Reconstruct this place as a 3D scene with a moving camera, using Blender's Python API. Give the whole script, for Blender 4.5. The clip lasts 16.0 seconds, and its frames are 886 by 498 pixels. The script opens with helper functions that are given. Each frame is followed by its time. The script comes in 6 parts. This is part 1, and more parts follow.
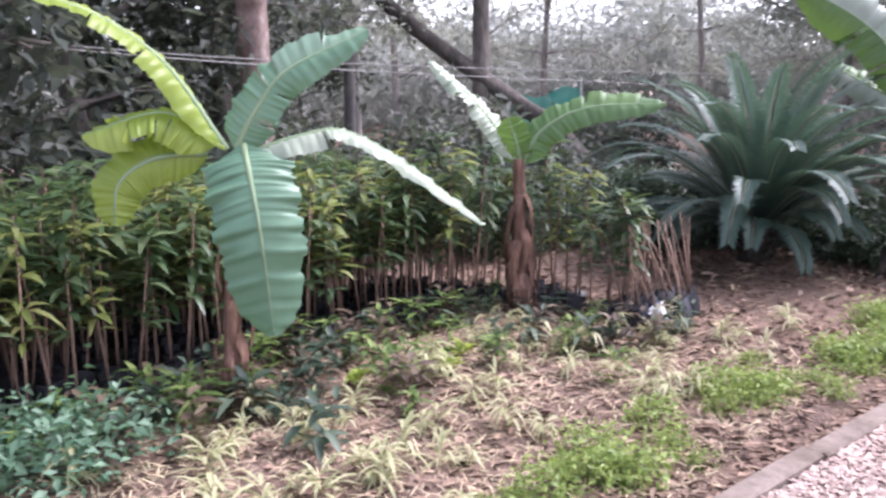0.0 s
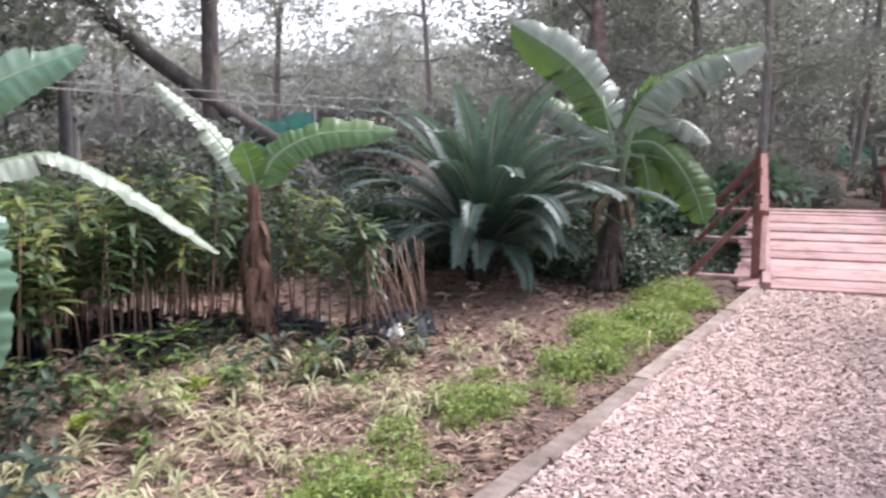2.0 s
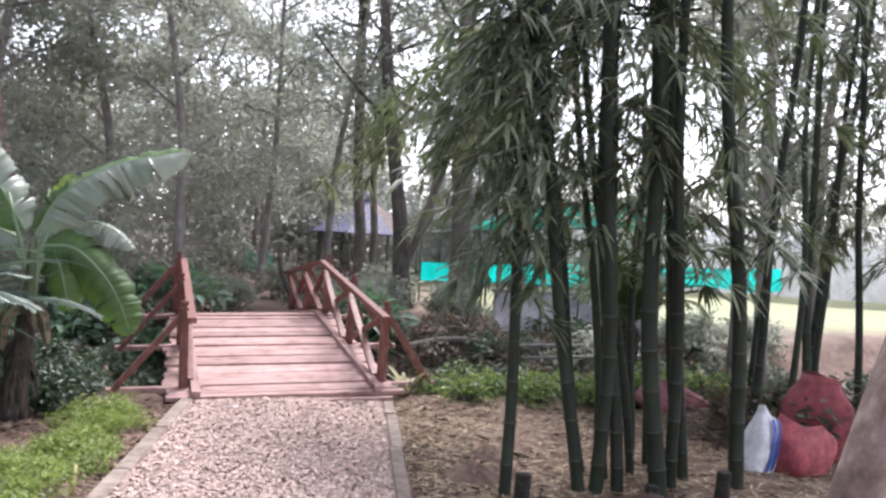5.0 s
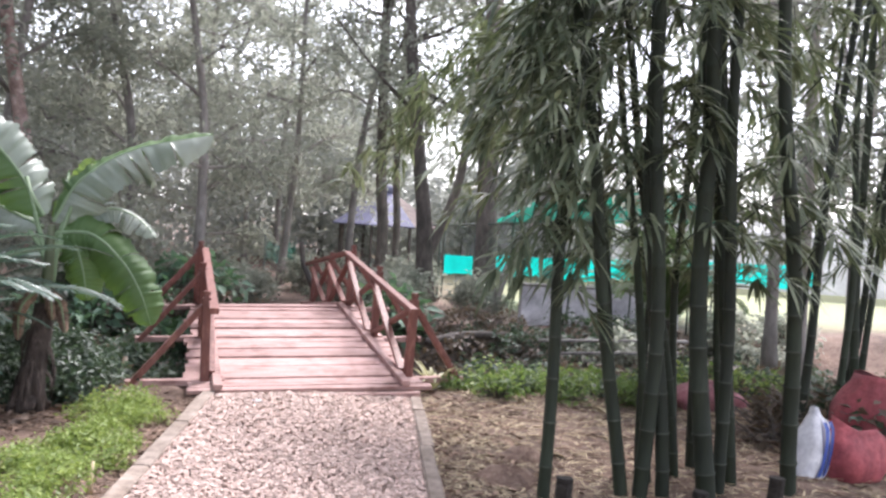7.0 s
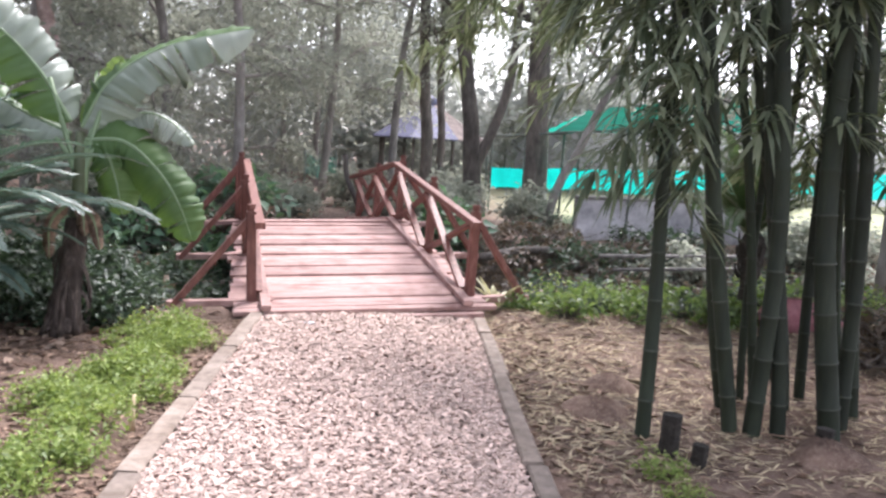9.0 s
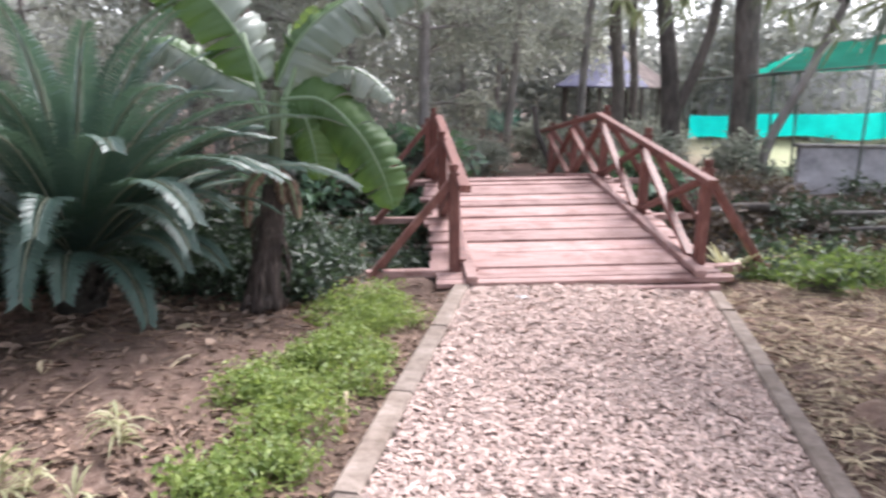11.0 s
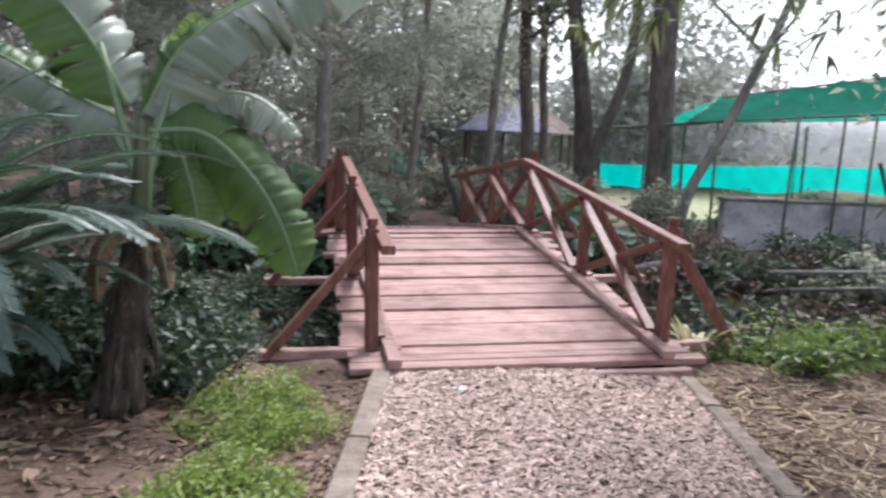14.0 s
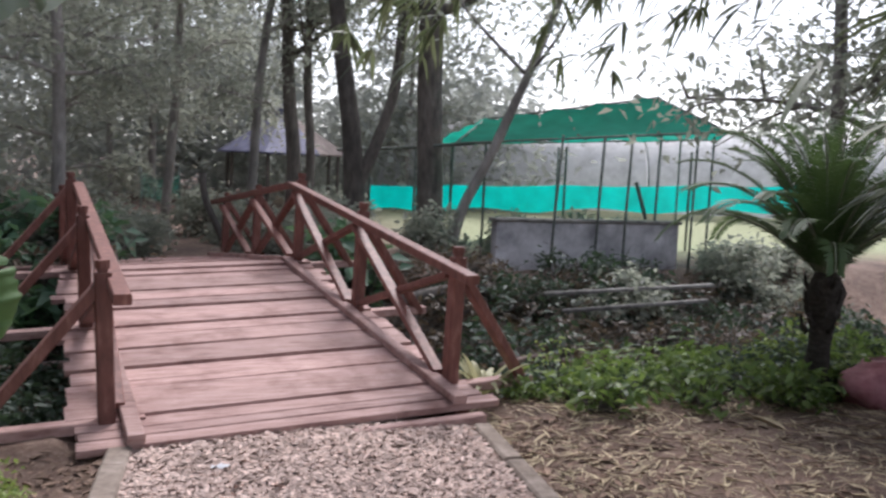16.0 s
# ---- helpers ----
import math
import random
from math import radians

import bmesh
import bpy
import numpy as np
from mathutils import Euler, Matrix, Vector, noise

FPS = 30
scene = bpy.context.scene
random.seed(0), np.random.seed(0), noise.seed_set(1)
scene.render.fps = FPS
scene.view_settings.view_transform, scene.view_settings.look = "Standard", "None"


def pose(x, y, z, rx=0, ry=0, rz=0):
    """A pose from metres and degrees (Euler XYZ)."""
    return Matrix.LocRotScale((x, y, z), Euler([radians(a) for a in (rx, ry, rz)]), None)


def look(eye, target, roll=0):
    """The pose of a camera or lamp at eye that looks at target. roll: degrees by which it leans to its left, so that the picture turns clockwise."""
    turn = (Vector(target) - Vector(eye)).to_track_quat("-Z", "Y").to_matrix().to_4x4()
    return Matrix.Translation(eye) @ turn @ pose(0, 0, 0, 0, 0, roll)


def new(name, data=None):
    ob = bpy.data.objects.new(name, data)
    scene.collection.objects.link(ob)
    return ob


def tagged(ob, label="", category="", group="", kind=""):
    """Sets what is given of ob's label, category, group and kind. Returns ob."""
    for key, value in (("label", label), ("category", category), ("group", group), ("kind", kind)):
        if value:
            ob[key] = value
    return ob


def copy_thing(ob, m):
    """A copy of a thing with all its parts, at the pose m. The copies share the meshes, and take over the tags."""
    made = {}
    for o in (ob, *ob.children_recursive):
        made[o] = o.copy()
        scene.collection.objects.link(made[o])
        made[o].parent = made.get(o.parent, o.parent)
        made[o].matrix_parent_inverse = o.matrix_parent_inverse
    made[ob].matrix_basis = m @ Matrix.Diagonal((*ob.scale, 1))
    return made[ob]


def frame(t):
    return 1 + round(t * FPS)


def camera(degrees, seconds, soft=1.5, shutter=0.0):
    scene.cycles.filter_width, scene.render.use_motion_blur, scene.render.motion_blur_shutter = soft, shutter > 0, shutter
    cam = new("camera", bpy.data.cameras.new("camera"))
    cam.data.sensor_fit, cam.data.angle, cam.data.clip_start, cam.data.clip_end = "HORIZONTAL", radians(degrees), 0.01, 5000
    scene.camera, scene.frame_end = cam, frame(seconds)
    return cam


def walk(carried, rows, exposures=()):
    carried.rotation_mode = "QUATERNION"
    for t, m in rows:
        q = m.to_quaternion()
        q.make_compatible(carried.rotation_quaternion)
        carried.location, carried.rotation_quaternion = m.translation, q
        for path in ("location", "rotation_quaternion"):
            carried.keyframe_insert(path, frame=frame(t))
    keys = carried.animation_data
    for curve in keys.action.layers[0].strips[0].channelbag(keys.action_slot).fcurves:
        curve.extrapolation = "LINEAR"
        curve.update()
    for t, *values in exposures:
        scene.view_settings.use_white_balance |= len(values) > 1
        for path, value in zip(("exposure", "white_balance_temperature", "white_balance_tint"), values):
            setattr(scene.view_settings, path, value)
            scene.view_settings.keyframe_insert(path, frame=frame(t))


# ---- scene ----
cam = camera(54.6, 16.0, 2.6, 0.3)
METRES, EYE, TILT, LEAN, TURN = 5.0, 1.7, 0.0, 0.0, 44.0
EXPOSURES = [(0.0, 2.1, 5900, 27), (2.0, 1.85, 6100, 22), (4.5, 1.82, 6150, 19), (8.0, 2.14, 6200, 18), (10.5, 1.95, 6200, 18), (12.5, 1.79, 6000, 17), (14.0, 1.54, 6030, 16), (16.0, 1.09, 6100, 16)]
ROWS = [
    (0.0, 0.0, 0.0, 0.0, -0.1, -10.94, 0.52),
    (0.5, 0.0033, -0.0036, 0.0006, -4.6, -10.69, 0.14),
    (1.0, 0.0125, -0.0145, 0.0026, -7.89, -10.03, 0.26),
    (1.5, 0.0162, -0.0194, 0.0015, -10.91, -9.58, -0.01),
    (2.0, 0.0008, 0.0032, 0.0021, -17.46, -9.28, -0.9),
    (2.5, -0.0105, 0.0246, 0.0031, -23.91, -7.71, -0.76),
    (3.0, 0.0043, 0.0406, 0.0015, -33.2, -4.89, -1.99),
    (3.5, 0.0172, 0.0526, 0.0054, -41.47, -2.58, -3.28),
    (4.0, 0.0224, 0.0697, 0.0082, -49.94, -1.6, -3.34),
    (4.5, 0.0215, 0.0845, 0.0077, -55.61, -1.09, -3.23),
    (7.0, 0.0609, 0.1475, -0.0034, -54.27, -1.58, -3.79),
    (7.5, 0.0753, 0.1955, -0.0074, -53.34, -3.06, -3.14),
    (8.0, 0.1013, 0.2199, -0.0141, -52.56, -4.38, -3.06),
    (10.5, 0.2138, 0.3947, -0.0344, -49.36, -10.6, -2.2),
    (11.0, 0.2286, 0.439, -0.0348, -40.69, -10.81, -0.92),
    (11.5, 0.2622, 0.4758, -0.0373, -32.58, -9.88, -2.25),
    (12.0, 0.279, 0.5164, -0.0386, -29.7, -9.89, -2.69),
    (12.5, 0.2879, 0.5569, -0.0384, -30.85, -9.81, -2.06),
    (13.0, 0.3179, 0.59, -0.0444, -34.93, -9.24, -2.73),
    (13.5, 0.3489, 0.6213, -0.0438, -38.54, -8.72, -3.11),
    (14.0, 0.3777, 0.6606, -0.0434, -47.8, -7.82, -2.72),
    (14.5, 0.4135, 0.6818, -0.0452, -51.92, -7.43, -2.34),
    (15.0, 0.448, 0.6925, -0.0409, -53.11, -6.42, -2.76),
    (15.5, 0.4756, 0.7181, -0.0445, -57.74, -6.14, -3.12),
    (16.0, 0.4978, 0.7487, -0.0433, -63.2, -5.72, -2.54),
]
walk(cam, [(t, pose(0, 0, EYE, TILT, LEAN, TURN) @ pose(METRES * x, METRES * y, METRES * z, 90 + pitch, roll, yaw)) for t, x, y, z, yaw, pitch, roll in ROWS], EXPOSURES)
SKY, SUN, SUN_AZ = 0.115, 1.6, 32

rng = random.Random(11)
nrg = np.random.default_rng(11)

# ---- world, sun ----
world = bpy.data.worlds.new("overcast_sky")
scene.world = world
world.use_nodes = True
wn = world.node_tree.nodes
wl = world.node_tree.links
wn.clear()
sky = wn.new("ShaderNodeTexSky")
sky.sky_type = "NISHITA"
sky.sun_disc = False
sky.sun_elevation = math.radians(54)
sky.sun_rotation = math.radians(SUN_AZ)
sky.air_density = 1.0
sky.dust_density = 1.5
sky_grey = wn.new("ShaderNodeHueSaturation")
sky_grey.inputs["Saturation"].default_value = 0.3
sky_back = wn.new("ShaderNodeBackground")
sky_back.inputs["Strength"].default_value = SKY
sky_out = wn.new("ShaderNodeOutputWorld")
wl.new(sky.outputs["Color"], sky_grey.inputs["Color"])
wl.new(sky_grey.outputs["Color"], sky_back.inputs["Color"])
wl.new(sky_back.outputs["Background"], sky_out.inputs["Surface"])
sun_data = bpy.data.lights.new("sun", "SUN")
sun_data.energy = SUN
sun_data.angle = math.radians(25)
sun_data.color = (1.0, 0.96, 0.9)
sun = new("sun", sun_data)
sun.matrix_world = look((10 * math.sin(math.radians(SUN_AZ)), 10 * math.cos(math.radians(SUN_AZ)), 14.8), (0, 0, 0))


# ---- materials ----
def mat_base(name):
    m = bpy.data.materials.new(name)
    m.use_nodes = True
    n = m.node_tree.nodes
    n.clear()
    out = n.new("ShaderNodeOutputMaterial")
    return m, n, m.node_tree.links, out


def ramp(n, stops):
    r = n.new("ShaderNodeValToRGB")
    e = r.color_ramp.elements
    while len(e) < len(stops):
        e.new(0.5)
    for k, (p, c) in zip(e, stops):
        k.position = p
        k.color = (*c, 1)
    return r


def noise(n, l, scale, detail=6.0, rough=0.6, coord="Object", stretch=None):
    tc = n.new("ShaderNodeTexCoord")
    t = n.new("ShaderNodeTexNoise")
    t.inputs["Scale"].default_value = scale
    t.inputs["Detail"].default_value = detail
    t.inputs["Roughness"].default_value = rough
    if stretch:
        mp = n.new("ShaderNodeMapping")
        mp.inputs["Scale"].default_value = stretch
        l.new(tc.outputs[coord], mp.inputs["Vector"])
        l.new(mp.outputs["Vector"], t.inputs["Vector"])
    else:
        l.new(tc.outputs[coord], t.inputs["Vector"])
    return t


def mixc(n, l, a, b, f, kind="MIX"):
    m = n.new("ShaderNodeMix")
    m.data_type = "RGBA"
    m.blend_type = kind
    if isinstance(f, (int, float)):
        m.inputs["Factor"].default_value = f
    else:
        l.new(f, m.inputs["Factor"])
    for s, v in (("A", a), ("B", b)):
        k = m.inputs[6] if s == "A" else m.inputs[7]
        if isinstance(v, tuple):
            k.default_value = (*v, 1)
        else:
            l.new(v, k)
    return m.outputs[2]


def bump(n, l, height, strength, dist):
    b = n.new("ShaderNodeBump")
    b.inputs["Strength"].default_value = strength
    b.inputs["Distance"].default_value = dist
    l.new(height, b.inputs["Height"])
    return b.outputs["Normal"]


def surface(name, stops, scale, rough=0.85, stops2=None, scale2=2.0, relief=0.4, depth=0.01, stretch=None, vary=0.25, metal=0.0, coord="Object"):
    """Two scales of noise over a colour ramp, an own tint to each piece, and fine relief."""
    m, n, l, out = mat_base(name)
    t1 = noise(n, l, scale, 8, 0.65, coord, stretch)
    c = ramp(n, stops)
    l.new(t1.outputs["Fac"], c.inputs["Fac"])
    col = c.outputs["Color"]
    if stops2:
        t2 = noise(n, l, scale2, 5, 0.6, coord)
        c2 = ramp(n, stops2)
        l.new(t2.outputs["Fac"], c2.inputs["Fac"])
        col = mixc(n, l, col, c2.outputs["Color"], 1.0, "MULTIPLY")
    if vary:
        oi = n.new("ShaderNodeObjectInfo")
        gi = n.new("ShaderNodeNewGeometry")
        ad = n.new("ShaderNodeMath")
        ad.operation = "ADD"
        l.new(oi.outputs["Random"], ad.inputs[0])
        l.new(gi.outputs["Random Per Island"], ad.inputs[1])
        fr = n.new("ShaderNodeMath")
        fr.operation = "FRACT"
        l.new(ad.outputs[0], fr.inputs[0])
        v = ramp(n, [(0.0, (1 - vary,) * 3), (1.0, (1 + vary,) * 3)])
        l.new(fr.outputs[0], v.inputs["Fac"])
        col = mixc(n, l, col, v.outputs["Color"], 1.0, "MULTIPLY")
    p = n.new("ShaderNodeBsdfPrincipled")
    l.new(col, p.inputs["Base Color"])
    p.inputs["Roughness"].default_value = rough
    p.inputs["Metallic"].default_value = metal
    l.new(bump(n, l, t1.outputs["Fac"], relief, depth), p.inputs["Normal"])
    l.new(p.outputs["BSDF"], out.inputs["Surface"])
    return m


def leafy(name, dark, mid, light, rough=0.45, through_light=0.35, thin=(0.25, 0.4, 0.06), streak=0.0):
    """Leaf: each blade takes its own tint; light comes through it."""
    m, n, l, out = mat_base(name)
    gi = n.new("ShaderNodeNewGeometry")
    c = ramp(n, [(0.0, dark), (0.55, mid), (1.0, light)])
    t = noise(n, l, 9.0, 4, 0.6)
    ad = n.new("ShaderNodeMath")
    ad.operation = "MULTIPLY_ADD"
    l.new(t.outputs["Fac"], ad.inputs[0])
    ad.inputs[1].default_value = 0.5
    sc = n.new("ShaderNodeMath")
    sc.operation = "MULTIPLY_ADD"
    l.new(gi.outputs["Random Per Island"], sc.inputs[0])
    sc.inputs[1].default_value = 0.85
    sc.inputs[2].default_value = -0.2
    l.new(sc.outputs[0], ad.inputs[2])
    l.new(ad.outputs[0], c.inputs["Fac"])
    p = n.new("ShaderNodeBsdfPrincipled")
    l.new(c.outputs["Color"], p.inputs["Base Color"])
    p.inputs["Roughness"].default_value = rough
    tr = n.new("ShaderNodeBsdfTranslucent")
    tc = mixc(n, l, c.outputs["Color"], thin, 0.5)
    l.new(tc, tr.inputs["Color"])
    mx = n.new("ShaderNodeMixShader")
    mx.inputs["Fac"].default_value = through_light
    l.new(p.outputs["BSDF"], mx.inputs[1])
    l.new(tr.outputs["BSDF"], mx.inputs[2])
    l.new(mx.outputs["Shader"], out.inputs["Surface"])
    return m


def sheet(name, color, clear=0.3, glow_through=0.4, rough=0.6):
    """Woven net or thin plastic: part gap, part cloth that light comes through."""
    m, n, l, out = mat_base(name)
    t = noise(n, l, 2.5, 6, 0.6)
    c = ramp(n, [(0.3, tuple(v * 0.75 for v in color)), (0.7, tuple(min(1, v * 1.15) for v in color))])
    l.new(t.outputs["Fac"], c.inputs["Fac"])
    d = n.new("ShaderNodeBsdfPrincipled")
    l.new(c.outputs["Color"], d.inputs["Base Color"])
    d.inputs["Roughness"].default_value = rough
    tr = n.new("ShaderNodeBsdfTranslucent")
    l.new(c.outputs["Color"], tr.inputs["Color"])
    m1 = n.new("ShaderNodeMixShader")
    m1.inputs["Fac"].default_value = glow_through
    l.new(d.outputs["BSDF"], m1.inputs[1])
    l.new(tr.outputs["BSDF"], m1.inputs[2])
    tp = n.new("ShaderNodeBsdfTransparent")
    m2 = n.new("ShaderNodeMixShader")
    m2.inputs["Fac"].default_value = clear
    l.new(m1.outputs["Shader"], m2.inputs[1])
    l.new(tp.outputs["BSDF"], m2.inputs[2])
    l.new(m2.outputs["Shader"], out.inputs["Surface"])
    return m


def ground_material():
    """Bare brown soil with straw, darker patches at random, pale grass far out."""
    m, n, l, out = mat_base("soil")
    t1 = noise(n, l, 14.0, 10, 0.7)
    t2 = noise(n, l, 1.1, 5, 0.6)
    t3 = noise(n, l, 60.0, 6, 0.7, "Object", (1, 2.5, 1))
    soil = ramp(n, [(0.3, (0.115, 0.072, 0.056)), (0.5, (0.225, 0.152, 0.122)), (0.72, (0.37, 0.28, 0.235))])
    l.new(t1.outputs["Fac"], soil.inputs["Fac"])
    patch = ramp(n, [(0.35, (0.42, 0.38, 0.36)), (0.66, (1.0, 0.95, 0.9))])
    l.new(t2.outputs["Fac"], patch.inputs["Fac"])
    col = mixc(n, l, soil.outputs["Color"], patch.outputs["Color"], 1.0, "MULTIPLY")
    straw = ramp(n, [(0.56, (0, 0, 0)), (0.68, (1, 1, 1))])
    l.new(t3.outputs["Fac"], straw.inputs["Fac"])
    col = mixc(n, l, col, (0.5, 0.41, 0.31), straw.outputs["Color"])
    tc = n.new("ShaderNodeTexCoord")
    sp = n.new("ShaderNodeSeparateXYZ")
    l.new(tc.outputs["Object"], sp.inputs["Vector"])
    far = n.new("ShaderNodeMapRange")
    far.inputs["From Min"].default_value = 16.5
    far.inputs["From Max"].default_value = 19.0
    l.new(sp.outputs["Y"], far.inputs["Value"])
    east = n.new("ShaderNodeMapRange")
    east.inputs["From Min"].default_value = 3.0
    east.inputs["From Max"].default_value = 6.0
    l.new(sp.outputs["X"], east.inputs["Value"])
    field = n.new("ShaderNodeMath")
    field.operation = "MULTIPLY"
    l.new(far.outputs["Result"], field.inputs[0])
    l.new(east.outputs["Result"], field.inputs[1])
    grass = ramp(n, [(0.35, (0.22, 0.245, 0.125)), (0.65, (0.42, 0.43, 0.26))])
    l.new(t1.outputs["Fac"], grass.inputs["Fac"])
    col = mixc(n, l, col, grass.outputs["Color"], field.outputs[0])
    p = n.new("ShaderNodeBsdfPrincipled")
    p.inputs["Roughness"].default_value = 0.95
    l.new(col, p.inputs["Base Color"])
    l.new(bump(n, l, t1.outputs["Fac"], 0.7, 0.03), p.inputs["Normal"])
    l.new(p.outputs["BSDF"], out.inputs["Surface"])
    return m


M_SOIL = ground_material()
M_CHIPBED = surface("wood_chip_bed", [(0.3, (0.30, 0.215, 0.18)), (0.5, (0.46, 0.345, 0.30)), (0.7, (0.62, 0.49, 0.44))], 55, 0.95, [(0.3, (0.8, 0.76, 0.76)), (0.7, (1.1, 1.08, 1.05))], 1.5, 0.6, 0.01)
M_CHIP = surface("wood_chips", [(0.3, (0.38, 0.27, 0.225)), (0.7, (0.66, 0.515, 0.455))], 20, 0.9, None, 2, 0.2, 0.002, None, 0.48)
M_LITTER = surface("dry_leaves", [(0.3, (0.13, 0.08, 0.058)), (0.7, (0.34, 0.24, 0.175))], 15, 0.9, None, 2, 0.2, 0.002, None, 0.5)
M_DRYLEAF = surface("pale_dry_leaves", [(0.3, (0.15, 0.1, 0.075)), (0.7, (0.36, 0.27, 0.21))], 18, 0.85, None, 2, 0.3, 0.003, None, 0.55)
M_STRAW = surface("straw", [(0.3, (0.38, 0.30, 0.19)), (0.7, (0.63, 0.53, 0.355))], 15, 0.85, None, 2, 0.2, 0.002, None, 0.4)
M_KERB = surface("weathered_kerb_concrete", [(0.3, (0.17, 0.135, 0.11)), (0.7, (0.36, 0.30, 0.26))], 12, 0.95, [(0.3, (0.7, 0.66, 0.62)), (0.7, (1.1, 1.1, 1.1))], 2.5, 0.6, 0.01)
M_DECK = surface("worn_red_timber", [(0.25, (0.15, 0.078, 0.068)), (0.45, (0.38, 0.235, 0.21)), (0.75, (0.53, 0.375, 0.345))], 6, 0.72, [(0.3, (0.55, 0.45, 0.43)), (0.5, (1.0, 0.98, 0.98)), (0.7, (1.1, 1.1, 1.1))], 3.1, 0.8, 0.008, (0.6, 7, 4), 0.2)
M_RAIL = surface("red_brown_painted_timber", [(0.25, (0.09, 0.032, 0.026)), (0.55, (0.20, 0.078, 0.06)), (0.8, (0.36, 0.2, 0.165))], 7, 0.55, [(0.3, (0.8, 0.75, 0.75)), (0.7, (1.1, 1.1, 1.1))], 2.5, 0.35, 0.003, (3, 3, 0.8), 0.15)
M_BARK = surface("grey_brown_bark", [(0.3, (0.075, 0.066, 0.06)), (0.6, (0.18, 0.16, 0.143)), (0.8, (0.3, 0.27, 0.245))], 7, 0.95, [(0.35, (0.6, 0.6, 0.6)), (0.7, (1.15, 1.12, 1.1))], 1.3, 1.0, 0.03, (1.6, 1.6, 0.5))
M_CTRUNK = surface("dark_fibrous_trunk", [(0.3, (0.018, 0.015, 0.012)), (0.6, (0.05, 0.042, 0.035)), (0.8, (0.11, 0.095, 0.08))], 16, 0.95, None, 2, 1.0, 0.03, (1, 1, 2))
# Bark lightened beyond its own tone to paint haze over the trunks.
M_BARKL = surface("haze_paled_grey_bark", [(0.3, (0.18, 0.165, 0.155)), (0.6, (0.33, 0.305, 0.285)), (0.8, (0.45, 0.42, 0.395))], 7, 0.95, [(0.35, (0.65, 0.65, 0.65)), (0.7, (1.1, 1.1, 1.1))], 1.3, 0.9, 0.02, (1.6, 1.6, 0.5))
M_BARKP = surface("pale_mottled_bark", [(0.35, (0.17, 0.115, 0.1)), (0.55, (0.36, 0.27, 0.24)), (0.7, (0.6, 0.52, 0.48))], 5, 0.9, [(0.35, (0.7, 0.66, 0.64)), (0.7, (1.1, 1.1, 1.1))], 2.0, 0.8, 0.02)
M_STEM = surface("brown_sapling_stem", [(0.3, (0.14, 0.085, 0.06)), (0.7, (0.30, 0.2, 0.15))], 10, 0.85, None, 2, 0.3, 0.003, None, 0.35)
M_BSTEM = surface("dry_banana_sheath", [(0.3, (0.10, 0.055, 0.04)), (0.55, (0.25, 0.15, 0.11)), (0.75, (0.42, 0.3, 0.23))], 9, 0.85, [(0.3, (0.6, 0.55, 0.5)), (0.7, (1.1, 1.0, 1.0))], 3, 0.8, 0.012, (5, 5, 0.5))
M_BSTEMD = surface("dark_ragged_dry_stem", [(0.3, (0.03, 0.022, 0.019)), (0.55, (0.095, 0.074, 0.064)), (0.75, (0.3, 0.245, 0.215))], 9, 0.95, [(0.35, (0.55, 0.54, 0.53)), (0.7, (1.15, 1.12, 1.1))], 2.0, 1.0, 0.03, (3, 3, 0.35))
M_BAG = surface("black_nursery_bag", [(0.3, (0.01, 0.01, 0.014)), (0.7, (0.035, 0.035, 0.044))], 9, 0.5, None, 2, 0.6, 0.01, None, 0.4)
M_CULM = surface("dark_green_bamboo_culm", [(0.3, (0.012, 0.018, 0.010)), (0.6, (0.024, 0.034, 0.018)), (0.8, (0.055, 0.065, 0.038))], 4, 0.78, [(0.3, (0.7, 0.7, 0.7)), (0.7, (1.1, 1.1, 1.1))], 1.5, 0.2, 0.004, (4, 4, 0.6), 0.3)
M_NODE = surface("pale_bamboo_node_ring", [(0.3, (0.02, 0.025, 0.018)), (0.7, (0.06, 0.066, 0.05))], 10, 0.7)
M_WALL = surface("stained_grey_render", [(0.3, (0.29, 0.285, 0.3)), (0.6, (0.5, 0.49, 0.51)), (0.8, (0.64, 0.63, 0.65))], 3.2, 0.95, [(0.38, (0.5, 0.5, 0.52)), (0.55, (1.1, 1.1, 1.1))], 1.2, 0.4, 0.01)
M_STONE = surface("grey_rubble", [(0.3, (0.10, 0.095, 0.09)), (0.7, (0.34, 0.32, 0.3))], 7, 0.95, None, 2, 0.6, 0.015, None, 0.4)
M_POLE = surface("weathered_pole", [(0.3, (0.07, 0.085, 0.075)), (0.7, (0.2, 0.22, 0.2))], 10, 0.8)
M_ROOF = surface("blue_violet_sheet_roof", [(0.3, (0.085, 0.085, 0.145)), (0.7, (0.17, 0.17, 0.255))], 4, 0.65, [(0.3, (0.7, 0.7, 0.75)), (0.7, (1.1, 1.1, 1.1))], 1.2, 0.2, 0.01)
M_THATCH = surface("brown_roof_sheet", [(0.3, (0.11, 0.085, 0.075)), (0.7, (0.27, 0.21, 0.19))], 5, 0.8)
M_CABLE = surface("grey_cable", [(0.3, (0.17, 0.16, 0.155)), (0.7, (0.3, 0.29, 0.28))], 10, 0.6)
M_SACKR = surface("faded_red_woven_sack", [(0.3, (0.20, 0.035, 0.045)), (0.7, (0.42, 0.10, 0.11))], 14, 0.75, [(0.3, (0.6, 0.6, 0.6)), (0.7, (1.1, 1.1, 1.1))], 4, 0.7, 0.02)
